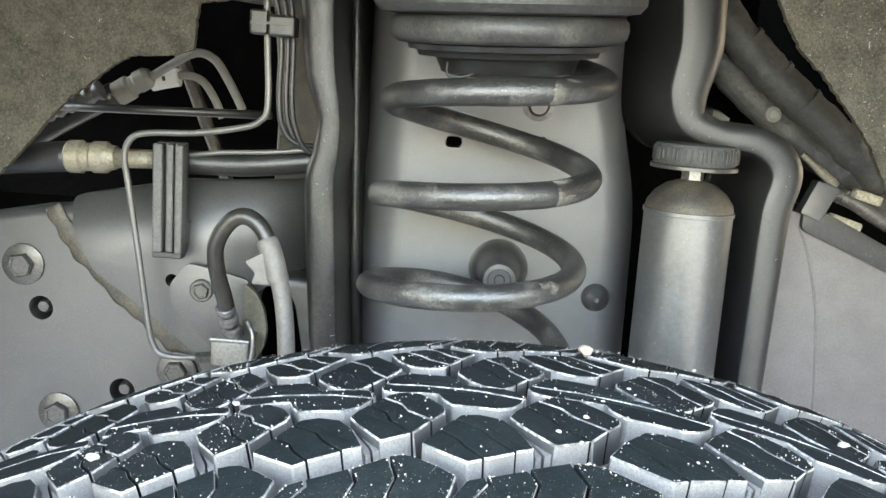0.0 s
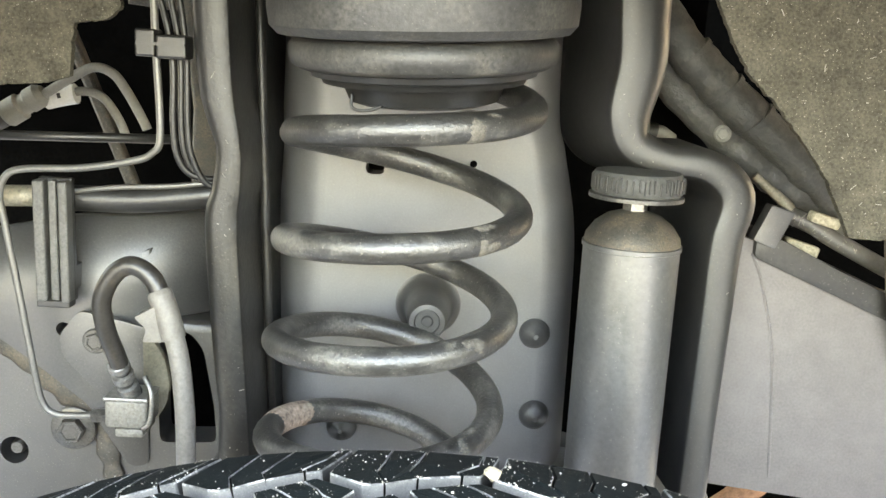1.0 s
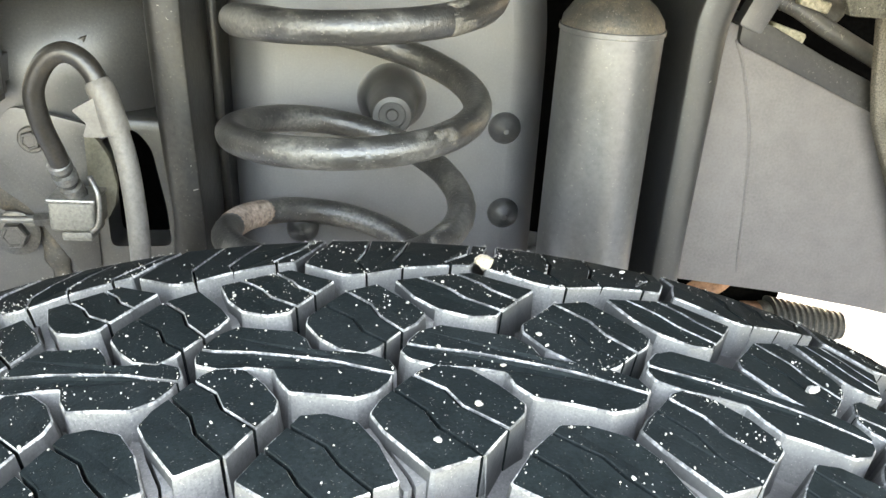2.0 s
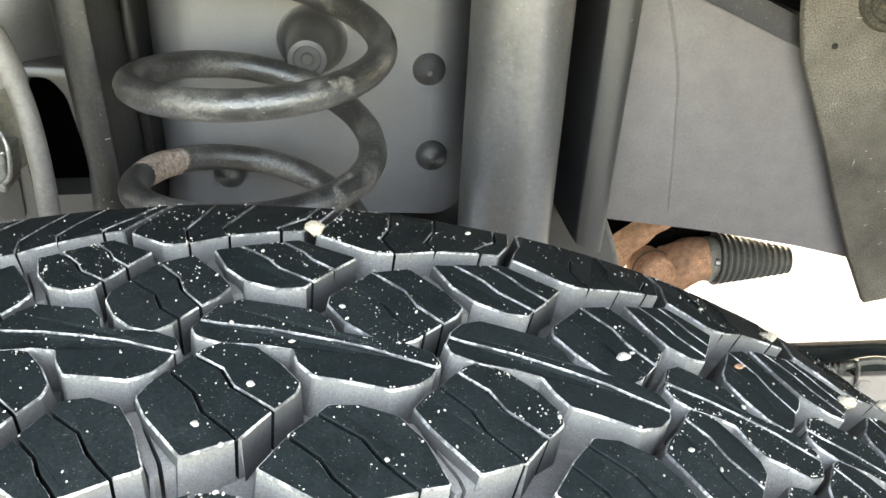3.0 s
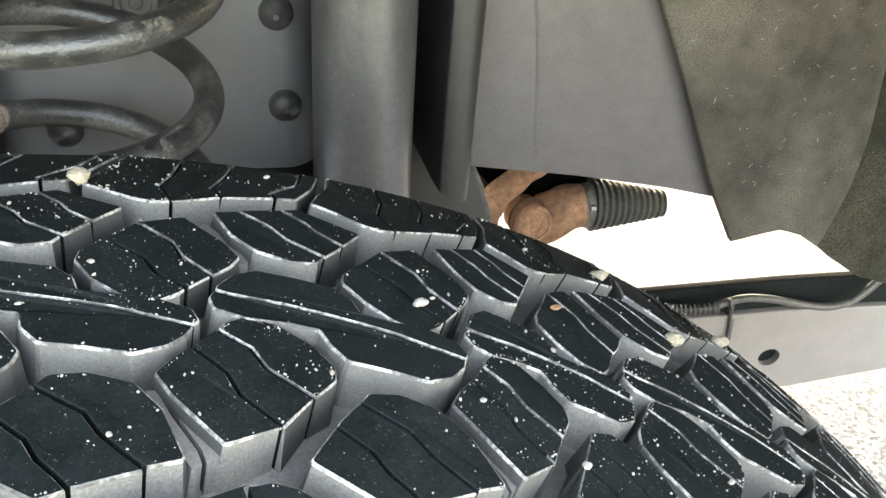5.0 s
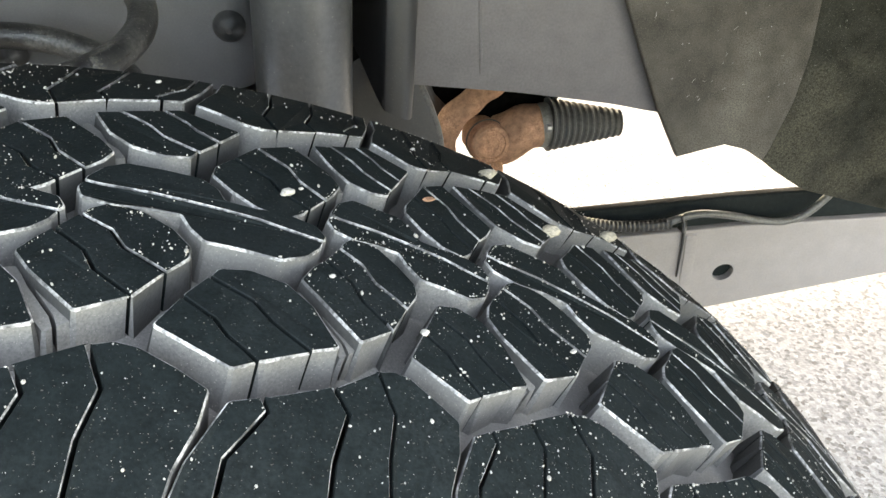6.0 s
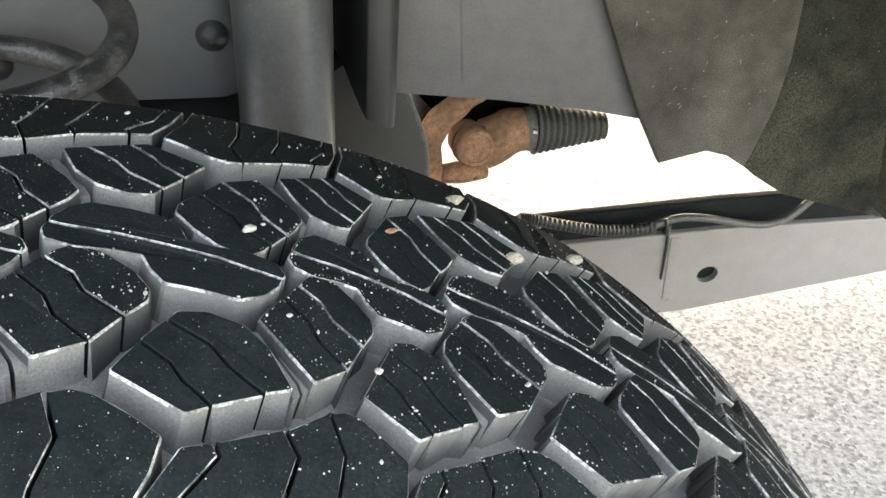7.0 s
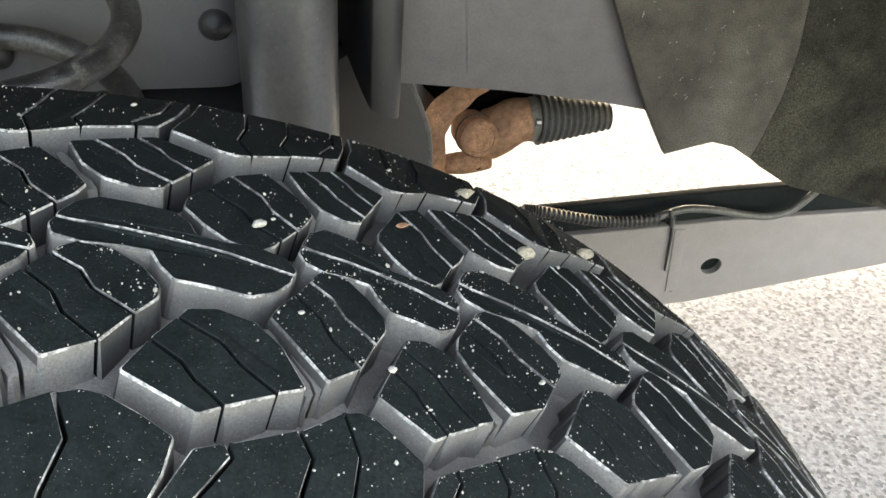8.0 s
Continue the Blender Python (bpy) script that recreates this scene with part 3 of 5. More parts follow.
# Dimple drawn as a black disc in place of its shade.
part("dimple_shade", lathe([(0.0028, 0.0), (0.0022, 0.0006), (0.0, 0.0006)], 14), M_SHADE_BLACK, rail, smooth=40, at=facing(0.0470, 0.765, 0.8830))
# Black sheet added behind the window opening to supply its shade.
part("window_shade_plate", box(-0.45, -0.10, 0.800, 0.806, 0.60, 0.80), M_SHADE_BLACK, rail)

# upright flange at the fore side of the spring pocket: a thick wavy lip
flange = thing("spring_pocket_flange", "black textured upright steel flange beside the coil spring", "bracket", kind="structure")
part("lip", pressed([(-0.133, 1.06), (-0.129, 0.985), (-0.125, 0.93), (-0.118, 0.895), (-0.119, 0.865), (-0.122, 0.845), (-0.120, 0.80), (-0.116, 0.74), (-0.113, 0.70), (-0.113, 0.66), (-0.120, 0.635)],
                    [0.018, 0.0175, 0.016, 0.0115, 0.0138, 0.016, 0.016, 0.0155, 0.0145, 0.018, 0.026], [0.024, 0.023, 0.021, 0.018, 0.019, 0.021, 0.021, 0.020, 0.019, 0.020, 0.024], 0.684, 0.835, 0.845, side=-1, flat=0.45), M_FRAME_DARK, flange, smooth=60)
# Black plate that paints the shade between lip and web.
part("gap_shade_plate", box(-0.14, -0.075, 0.846, 0.852, 0.645, 1.06), M_SHADE_BLACK, flange)
part("bead", tube([(-0.0975, 0.738, 0.66), (-0.1035, 0.738, 0.80), (-0.109, 0.738, 0.95), (-0.113, 0.738, 1.05)], 0.0035, 14), M_FRAME_DARK, flange, smooth=True)

def chips(name, parent, path, half, y, count, seed, label):
    """Short pale scratches and paint chips along a pressed face."""
    rng = random.Random(seed)
    pts = spline([(x, 0, z) for x, z in path], 8)
    bm = bmesh.new()
    for _ in range(count):
        p = pts[rng.randrange(4, len(pts) - 4)]
        x, z = p.x + rng.uniform(-half, half), p.z + rng.uniform(-0.006, 0.006)
        a, ln = rng.gauss(1.57, 0.8), 0.0004 + 0.0022 * rng.random() ** 3
        d = Vector((math.cos(a) * ln, 0, math.sin(a) * ln))
        q = Vector((x, y - 0.0002, z))
        tube([q - d, q + Vector((rng.uniform(-0.0004, 0.0004), -0.0001, 0)), q + d], rng.uniform(0.00012, 0.0003), 5, bm=bm)
    ob = part(name, bm, M_GRIT, parent, label)
    ob["kind"] = "stuff"
    return ob


chips("chips", flange, [(-0.128, 0.985), (-0.124, 0.93), (-0.118, 0.895), (-0.121, 0.845), (-0.119, 0.80), (-0.116, 0.74), (-0.113, 0.70), (-0.113, 0.66)], 0.006, 0.6838, 15, 4, "pale scratches and paint chips")

# pressed bracket round the damper: it steps outward above the damper's cap
brk = thing("damper_bracket", "satin black pressed steel bracket stepping out round the damper", "bracket", kind="structure")
PRESSING = pressed([(0.143, 1.06), (0.145, 1.00), (0.147, 0.965), (0.143, 0.928), (0.153, 0.903), (0.180, 0.893), (0.210, 0.889), (0.227, 0.872), (0.2225, 0.840), (0.2215, 0.78), (0.2205, 0.70), (0.2200, 0.65), (0.2200, 0.624)],
                         [0.033, 0.032, 0.031, 0.027, 0.021, 0.016, 0.018, 0.023, 0.022, 0.021, 0.020, 0.020, 0.019], [0.032, 0.031, 0.030, 0.028, 0.024, 0.018, 0.019, 0.020, 0.019, 0.018, 0.018, 0.018, 0.018], 0.714, 0.835, 0.85)
for v in PRESSING.verts:
    if v.co.z < 0.68:
        v.co.z += (0.68 - v.co.z) / 0.056 * max(0.0, 0.240 - v.co.x) * 0.5
part("pressing", PRESSING, M_BRACKET, brk, smooth=60)
# Black sheet standing in for shade in the recess behind the damper.
part("web", prism(round_poly([(0.085, 1.06), (0.235, 1.06), (0.235, 0.62), (0.085, 0.645)], 0.01), 0.848, 0.856, 0.003), M_SHADE_BLACK, brk, smooth=50)

chips("chips", brk, [(0.148, 0.96), (0.148, 0.93), (0.160, 0.902), (0.20, 0.890), (0.231, 0.872), (0.234, 0.80), (0.231, 0.70)], 0.005, 0.7138, 15, 9, "pale scratches and grit")

# rear rail section
rear = thing("rear_rail", "warm grey painted frame rail section with a rounded lower edge", "frame rail", kind="structure")
part("rail_web", prism(round_poly([(0.238, 0.6395), (0.33, 0.629), (0.41, 0.616), (0.46, 0.605), (0.58, 0.575), (0.70, 0.54), (0.70, 0.69), (0.45, 0.770), (0.372, 0.796), (0.31, 0.824), (0.238, 0.845)], 0.006), 0.752, 0.86, 0.010, seg=5), M_PANEL, rear, smooth=50)
part("seam", tube(spline([(0.262, 0.7524, 0.828), (0.272, 0.7524, 0.805), (0.2855, 0.7524, 0.757), (0.2925, 0.7524, 0.701), (0.2965, 0.7524, 0.655), (0.298, 0.755, 0.634)], 6), 0.0014, 8), M_PANEL, rear, smooth=True)
part("top_lip", prism(round_poly([(0.262, 0.846), (0.285, 0.839), (0.33, 0.818), (0.42, 0.781), (0.60, 0.722), (0.60, 0.70), (0.42, 0.760), (0.33, 0.798), (0.262, 0.826)], 0.004), 0.746, 0.80, 0.004), M_FRAME_DARK, rear, smooth=50)

# fore rail section
fore = thing("fore_rail", "dusty satin grey frame rail with bolts and round holes", "frame rail", kind="structure")
WIN = round_poly([(-0.186, 0.735), (-0.176, 0.748), (-0.160, 0.748), (-0.150, 0.735), (-0.142, 0.69), (-0.140, 0.660), (-0.184, 0.658)], 0.006, 3)
part("rail_web", prism([(-0.75, 0.55), (-0.13, 0.59), (-0.13, 0.756), (-0.188, 0.757), (-0.188, 0.812), (-0.244, 0.812), (-0.305, 0.808), (-0.371, 0.800), (-0.42, 0.790), (-0.55, 0.745), (-0.75, 0.66)], 0.735, 0.766, 0.026,
                       holes=[WIN, disc_loop(-0.252, 0.749, 0.0055), disc_loop(-0.297, 0.6455, 0.0112), disc_loop(-0.367, 0.714, 0.0105)], seg=7), M_RAIL, fore, smooth=50)
def rolled_doubler():
    """The doubler plate, its top leaning back over the rail's rolled upper edge."""
    bm = prism(round_poly([(-0.342, 0.811), (-0.336, 0.785), (-0.318, 0.752), (-0.275, 0.722), (-0.235, 0.690), (-0.205, 0.640), (-0.192, 0.640), (-0.192, 0.74), (-0.178, 0.757), (-0.125, 0.757), (-0.125, 0.836), (-0.25, 0.830)], 0.006), 0.7255, 0.737, 0.009,
               holes=[disc_loop(-0.2515, 0.7485, 0.0056)], seg=6)
    for k in range(13):
        bmesh.ops.bisect_plane(bm, geom=bm.verts[:] + bm.edges[:] + bm.faces[:], plane_co=(-0.25, 0, 0.772 + 0.005 * k), plane_no=(-0.14, 0, 1))
    for k in range(10):
        bmesh.ops.bisect_plane(bm, geom=bm.verts[:] + bm.edges[:] + bm.faces[:], plane_co=(-0.222 + 0.01 * k, 0, 0), plane_no=(1, 0, 0))
    for v in bm.verts:
        u = min(1.0, max(0.0, (v.co.z - 0.14 * (v.co.x + 0.25) - 0.772) / 0.062))
        w = min(1.0, max(0.0, (v.co.x + 0.222) / 0.092))
        v.co.y += 0.046 * (1 - math.sqrt(1 - u * u)) + 0.066 * w * w
    return bm


part("doubler", rolled_doubler(), M_RAIL, fore, smooth=60)


def hex_bolt(x, y, z, r, parent=None, washer=1.7, name="bolt", turn=0.0, label="dusty steel hex bolt on a round washer", h=0.9, metal=M_BOLT):
    """A flanged hex bolt that points out of the rail."""
    t = thing(name, label, "bolt", "bolts on the frame rail")
    t.matrix_basis = facing(x, y, z) @ Matrix.Rotation(radians(turn), 4, "Z")
    part("washer", lathe([(r * washer, 0), (r * washer, 0.0022), (r * washer * 0.9, 0.003), (0, 0.003)], 28), metal, t, smooth=35)
    part("head", lathe([(r, 0.003), (r * 1.02, r * 0.8 * h), (r * 0.9, r * h), (r * 0.72, r * h), (r * 0.66, r * h - 0.0008), (0, r * h - 0.0008)], 6), metal, t)
    return t


hex_bolt(-0.381, 0.735, 0.751, 0.0105, turn=12)
hex_bolt(-0.223, 0.7145, 0.745, 0.0070, washer=1.35, turn=20, label="small dusty steel hex bolt beside the brake hose")
hex_bolt(-0.2470, 0.728, 0.6700, 0.0100, washer=1.7, turn=5, label="steel hex bolt on a washer below the brake pipe")
hex_bolt(-0.352, 0.735, 0.622, 0.0105, turn=33)
for hx, hz in ((-0.367, 0.714), (-0.297, 0.6455)):
    st = thing("stud", "steel stud end inside a round rail hole", "stud", "studs in the rail holes")
    st.matrix_basis = facing(hx, 0.765, hz)
    part("shank", lathe([(0.006, 0), (0.006, 0.022), (0.0045, 0.026), (0, 0.026)], 16), M_BOLT, st, smooth=40)


GRIME = [(-0.352, 0.733, 0.806), (-0.339, 0.733, 0.786), (-0.326, 0.733, 0.769), (-0.308, 0.733, 0.753), (-0.287, 0.733, 0.733), (-0.269, 0.733, 0.718), (-0.253, 0.733, 0.704), (-0.237, 0.733, 0.692), (-0.226, 0.733, 0.674), (-0.219, 0.733, 0.651), (-0.216, 0.733, 0.630)]
# brown grime washed down along the doubler's edge
grime = tube(spline([(x - 0.0035, y, z - 0.0035) for x, y, z in GRIME], 8), [0.0070 + 0.0035 * math.sin(math.pi * k / 80) + 0.0010 * math.sin(k * 0.9) for k in range(8 * (len(GRIME) - 1) + 1)], 12, wobble=0.25)
for v in grime.verts:
    v.co.y = 0.7330 + (v.co.y - 0.733) * 0.3
part("grime", grime, M_SHOULDER, fore, "brown grime run along a pressed edge", smooth=True)

# ---- coil spring and its upper seat ----
SEAT = Matrix.Translation((0.0080, 0.645, 0.966)) @ Matrix.Rotation(radians(4.5), 4, "X") @ Matrix.Rotation(radians(-2.6), 4, "Y")
seat = thing("spring_seat", "dusty black upper spring seat with a stepped rubber isolator", "spring seat")
part("cup", lathe([(0.076, 0.0075), (0.088, 0.009), (0.0925, 0.014), (0.0935, 0.024), (0.0935, 0.10), (0.0, 0.10)], 64, m=SEAT), M_SEAT, seat, smooth=35)
part("isolator", lathe([(0.050, -0.011), (0.076, -0.011), (0.0805, -0.008), (0.082, -0.002), (0.0815, 0.003), (0.079, 0.006), (0.074, 0.008), (0.0, 0.008)], 64, m=SEAT), M_SEAT, seat, "rounded rubber isolator ring", smooth=50)
part("step_ring", lathe([(0.046, -0.020), (0.062, -0.020), (0.063, -0.0175), (0.064, -0.0165), (0.069, -0.0155), (0.070, -0.012), (0.05, -0.0115)], 56, m=SEAT), M_BLACK, seat, smooth=30)
part("bump_cup", lathe([(0.0, -0.033), (0.040, -0.033), (0.046, -0.031), (0.048, -0.026), (0.050, -0.0215), (0.056, -0.020), (0.0, -0.0195)], 56, m=SEAT), M_BLACK, seat, smooth=35)

part("hook", tube(spline([(-0.031, 0.602, 0.938), (-0.030, 0.600, 0.930), (-0.021, 0.599, 0.929), (-0.013, 0.600, 0.932)], 5), 0.0009, 8), M_BLACK, seat, "bent wire hook", smooth=True)
spring = thing("coil_spring", "dusty black steel coil spring with scuffed coating", "coil spring")
LEAN_AXIS = Matrix.Translation((-0.0015, 0.645, 0.844)) @ Matrix.Rotation(radians(4.2), 4, "Y")
COIL_R, WIRE, PITCH = 0.0725, 0.0088, 0.0662


def coil_point(f):
    """Point of the helix at the angle f (radians; higher is upward)."""
    h = (f - math.pi) / (2 * math.pi) * PITCH - 0.0053
    h += 0.006 * max(0.0, math.sin(f)) ** 1.5 * min(1.0, max(0.0, -f / math.pi))      # the lower turns close up
    return LEAN_AXIS @ Vector((COIL_R * math.cos(f), COIL_R * math.sin(f), h))


N = 44
fs = [math.pi * (-5.6 + 2 * k / N) for k in range(int(10.0 * N / 2) + 1)]
part("wire", tube([coil_point(f) for f in fs if f < math.pi * 4.35], WIRE, 18, wobble=0.03), M_SPRING, spring, smooth=True)
tag_f = [math.pi * (-3.24 + 0.20 * k / 10) for k in range(11)]
part("bare_patch", tube([coil_point(f) for f in tag_f], [WIRE * (0.97 if k in (0, 10) else 1.045) for k in range(11)], 18, wobble=0.10), M_TAG, spring, "rusty patch of peeled coating", smooth=True)


def coil_scuff(f0, w):
    a = [f0 + w * (k / 6 - 0.5) for k in range(7)]
    rr = [WIRE * (0.95 if k in (0, 6) else 0.985) for k in range(7)]
    return part("scuff", tube([coil_point(f) for f in a], rr, 22, wobble=0.09), M_CRUST, spring, "pale scuffed band", smooth=True)


for f0 in (-0.80, 2 * math.pi - 0.78, -2 * math.pi - 0.7, 4 * math.pi - 1.0):
    coil_scuff(f0, 0.35)


# ---- damper ----
damper = thing("damper", "dusty grey shock absorber body with a domed shoulder", "shock absorber")
DX, DY = 0.158, 0.700
DM = Matrix.Translation((DX, DY, 0))
part("body", lathe([(0.0335, 0.40), (0.0335, 0.838), (0.0345, 0.8385), (0.0345, 0.8415), (0.0335, 0.842), (0.0, 0.842)], 56, m=DM), M_SHOCK, damper, smooth=35)
part("shoulder", lathe([(0.0334, 0.8418), (0.0325, 0.847), (0.027, 0.855), (0.019, 0.861), (0.010, 0.864), (0.0, 0.865)], 56, m=DM), M_SHOULDER, damper, "domed shoulder under rusty grime", smooth=40)
part("stem", lathe([(0.0062, 0.860), (0.0062, 0.875)], 14, m=DM), M_STEEL, damper, "short bare steel stem", smooth=35)
part("nut", lathe([(0.0085, 0.8645), (0.0085, 0.8735)], 6, m=DM), M_STEEL, damper)
part("washer", lathe([(0.0325, 0.873), (0.0325, 0.8755), (0.031, 0.8765), (0.0, 0.8765)], 48, m=DM), M_BOLT, damper, "thin dished steel washer", smooth=35)
cushion = part("cushion", lathe([(0.030, 0.8765), (0.0315, 0.879), (0.0315, 0.888), (0.029, 0.8915), (0.0, 0.892)], 64, m=DM), M_BOOT, damper, "ribbed black rubber bushing", smooth=50)
for k in range(22):
    a = math.pi * (1.10 + 0.80 * k / 21 + 0.008 * math.sin(k * 5.1))
    c, s_ = math.cos(a), math.sin(a)
    part("rib", box(-0.0007, 0.0007, -0.0010, 0.0014, -0.0045 + 0.0012 * math.sin(k * 3.7), 0.0048 + 0.001 * math.sin(k * 2.3), 0.0004, 1), M_BLACK, cushion,
         at=Matrix.Translation((DX + 0.0318 * c, DY + 0.0318 * s_, 0.884)) @ Matrix.Rotation(a + math.pi / 2, 4, "Z"))


# ---- brake pipe, hose and block ----
pipe = thing("brake_pipe", "thin grey steel brake pipe bent down along the rail", "brake pipe")
part("pipe", tube(spline([(-0.176, 0.705, 1.03), (-0.173, 0.702, 0.96), (-0.170, 0.700, 0.900), (-0.176, 0.700, 0.886), (-0.190, 0.700, 0.880), (-0.225, 0.700, 0.8735), (-0.262, 0.700, 0.871), (-0.276, 0.700, 0.866), (-0.2815, 0.700, 0.852),
                          (-0.279, 0.701, 0.83), (-0.271, 0.702, 0.775), (-0.263, 0.702, 0.72), (-0.2585, 0.702, 0.700), (-0.251, 0.702, 0.692), (-0.235, 0.702, 0.691), (-0.210, 0.700, 0.694)], 8), 0.0025, 12), M_PIPE, pipe, smooth=True)
part("flare_nut", tube([(-0.222, 0.7005, 0.692), (-0.208, 0.7005, 0.694)], 0.0052, 6), M_BOLT, pipe)

hose = thing("brake_hose", "looped black rubber brake hose with crimped steel end", "brake hose")
HP = [(-0.1890, 0.669, 0.740), (-0.1895, 0.661, 0.754), (-0.1925, 0.652, 0.775), (-0.1930, 0.648, 0.796), (-0.1835, 0.646, 0.814), (-0.171, 0.645, 0.820), (-0.158, 0.643, 0.812), (-0.148, 0.640, 0.790), (-0.140, 0.636, 0.763), (-0.1355, 0.632, 0.732), (-0.1340, 0.630, 0.693), (-0.134, 0.63, 0.63)]
part("hose", tube(spline(HP, 8), 0.0062, 16), M_HOSE_DARK, hose, smooth=True)
part("pale_run", tube(spline(HP[7:], 8), [0.0055] + [0.0064] * 32, 16), M_HOSE_PALE, hose, "dust-grey lower run of the hose", smooth=True)
CR = Matrix.Translation((-0.1886, 0.6735, 0.732)) @ Matrix.Rotation(radians(-5), 4, "Y") @ Matrix.Rotation(radians(30), 4, "X")
part("crimp", lathe([(0.0060, -0.017), (0.0074, -0.016), (0.0076, -0.010), (0.0074, -0.006), (0.0046, -0.005), (0.0046, -0.001), (0.0074, 0.000), (0.0076, 0.006), (0.0046, 0.007), (0.0046, 0.0105), (0.0074, 0.0115), (0.0074, 0.016), (0.0058, 0.017)], 24, m=CR), M_STEEL, hose, "crimped steel ferrule", smooth=30)
for h in (-0.003, 0.0088):
    part("collar", lathe([(0.0050, h - 0.0021), (0.0056, h), (0.0050, h + 0.0021)], 18, m=CR), M_BLACK, hose, smooth=40)
part("sleeve", tube(spline([(-0.1545, 0.6425, 0.805), (-0.149, 0.640, 0.792), (-0.1435, 0.6375, 0.775)], 6), [0.0070] + [0.0080] * 11 + [0.0076], 18), M_HOSE_PALE, hose, "tan plastic clamp sleeve", smooth=40)
part("clamp_tab", prism(round_poly([(-0.168, 0.789), (-0.154, 0.797), (-0.147, 0.784), (-0.150, 0.773), (-0.163, 0.773), (-0.160, 0.781)], 0.002), 0.634, 0.645, 0.002), M_HOSE_PALE, hose, smooth=40)

junction = thing("brake_block", "grey cast brake junction block bolted to the rail", "brake junction")
part("body", box(-0.2030, -0.1730, 0.672, 0.705, 0.6955, 0.7165, 0.0030, 3), M_CAST, junction, smooth=40)
part("cap_plate", box(-0.2036, -0.1722, 0.6712, 0.700, 0.7155, 0.7185, 0.0010), M_STEEL, junction, "worn steel cap plate")
part("foot", box(-0.1965, -0.1765, 0.6735, 0.703, 0.6885, 0.6950, 0.0018), M_CAST, junction, smooth=40)
part("port", lathe([(0.0075, 0.715), (0.0075, 0.722), (0.006, 0.724)], 6, m=Matrix.Translation((-0.187, 0.683, 0))), M_BOLT, junction)
part("wire_clip", tube(spline([(-0.176, 0.671, 0.697), (-0.1705, 0.671, 0.704), (-0.1700, 0.673, 0.722), (-0.176, 0.678, 0.733)], 6), 0.0019, 8), M_STEEL, junction, smooth=True)

tab = thing("hose_tab", "bent grey sheet steel hose tab on the rail", "bracket")
part("plate", prism(round_poly([(-0.250, 0.748), (-0.235, 0.767), (-0.213, 0.763), (-0.184, 0.756), (-0.184, 0.690), (-0.205, 0.690), (-0.226, 0.708), (-0.248, 0.732)], 0.005), 0.714, 0.718, 0.0012), M_RAIL, tab, smooth=40)
part("curl", prism(round_poly([(-0.1835, 0.757), (-0.175, 0.751), (-0.168, 0.738), (-0.165, 0.720), (-0.167, 0.706), (-0.173, 0.695), (-0.1835, 0.688)], 0.004), 0.698, 0.7035, 0.002), M_STAIN, tab, "olive-stained curved edge", smooth=50)
part("return", box(-0.1845, -0.1815, 0.7030, 0.7175, 0.690, 0.755, 0.001), M_STAIN, tab)
part("spacer", box(-0.225, -0.195, 0.7181, 0.7285, 0.71, 0.745), M_FRAME_DARK, tab)

channel = thing("cable_channel", "ribbed grey plastic cable channel clipped over the rail", "cable channel")
part("back", box(-0.260, -0.2365, 0.712, 0.718, 0.775, 0.864, 0.001), M_BLACK, channel)
for x0, x1, y0 in ((-0.2605, -0.2525, 0.702), (-0.2505, -0.2445, 0.704), (-0.2425, -0.2360, 0.701)):
    part("rib", box(x0, x1, y0, 0.7125, 0.776, 0.863, 0.0015), M_HOSE_GREY, channel)
part("floor", box(-0.260, -0.2365, 0.702, 0.714, 0.772, 0.777, 0.001), M_BLACK, channel)
part("hook", box(-0.259, -0.2375, 0.7185, 0.736, 0.782, 0.800, 0.001), M_BLACK, channel)

clip = thing("pipe_clip", "grey plastic clip holding the bundle of brake pipes", "pipe clip")
part("body", box(-0.184, -0.171, 0.692, 0.712, 0.951, 0.969, 0.0015), M_BLACK, clip)
part("latch", box(-0.1708, -0.1505, 0.693, 0.714, 0.950, 0.966, 0.002), M_BLACK, clip, "black latch half")
part("groove", box(-0.1835, -0.151, 0.6915, 0.694, 0.9585, 0.9605), M_BLACK, clip)

for k, (dx, dy) in enumerate(((0.006, 0.0), (0.0105, 0.004), (0.0155, 0.002))):
    line = thing("brake_line", "thin black brake line running down behind the clip", "brake pipe", "brake lines under the clip")
    x = -0.170 + dx
    part("pipe", tube(spline([(x - 0.020 + k * 0.004, 0.712 + dy, 1.03), (x, 0.706 + dy, 0.96), (x + 0.001, 0.706 + dy, 0.905), (x + 0.004, 0.708 + dy, 0.882), (x + 0.014, 0.712 + dy, 0.870 - 0.003 * k), (x + 0.034, 0.72, 0.868 - 0.003 * k)], 8), 0.0022, 14), M_BLACK, line, smooth=True)

# hoses over the rail
main = thing("rail_hose", "black hydraulic hose with a yellowed crimp fitting", "hydraulic hose")
part("hose", tube(spline([(-0.50, 0.74, 0.826), (-0.40, 0.735, 0.838), (-0.335, 0.73, 0.8455)], 8), 0.0125, 16), M_BLACK, main, smooth=True)
part("crimp", lathe([(0.0115, -0.020), (0.0135, -0.018), (0.0135, -0.008), (0.0115, -0.006), (0.0115, 0.0), (0.0130, 0.002), (0.0130, 0.012), (0.0105, 0.015), (0.0095, 0.020)], 28,
                    m=Matrix.Translation((-0.319, 0.728, 0.846)) @ Matrix.Rotation(radians(88), 4, "Y")), M_BRASS, main, "yellowed zinc crimp", smooth=30)
part("pipe", tube([(-0.300, 0.727, 0.8465), (-0.262, 0.727, 0.848)], 0.0078, 16), M_BRASS, main, smooth=True)
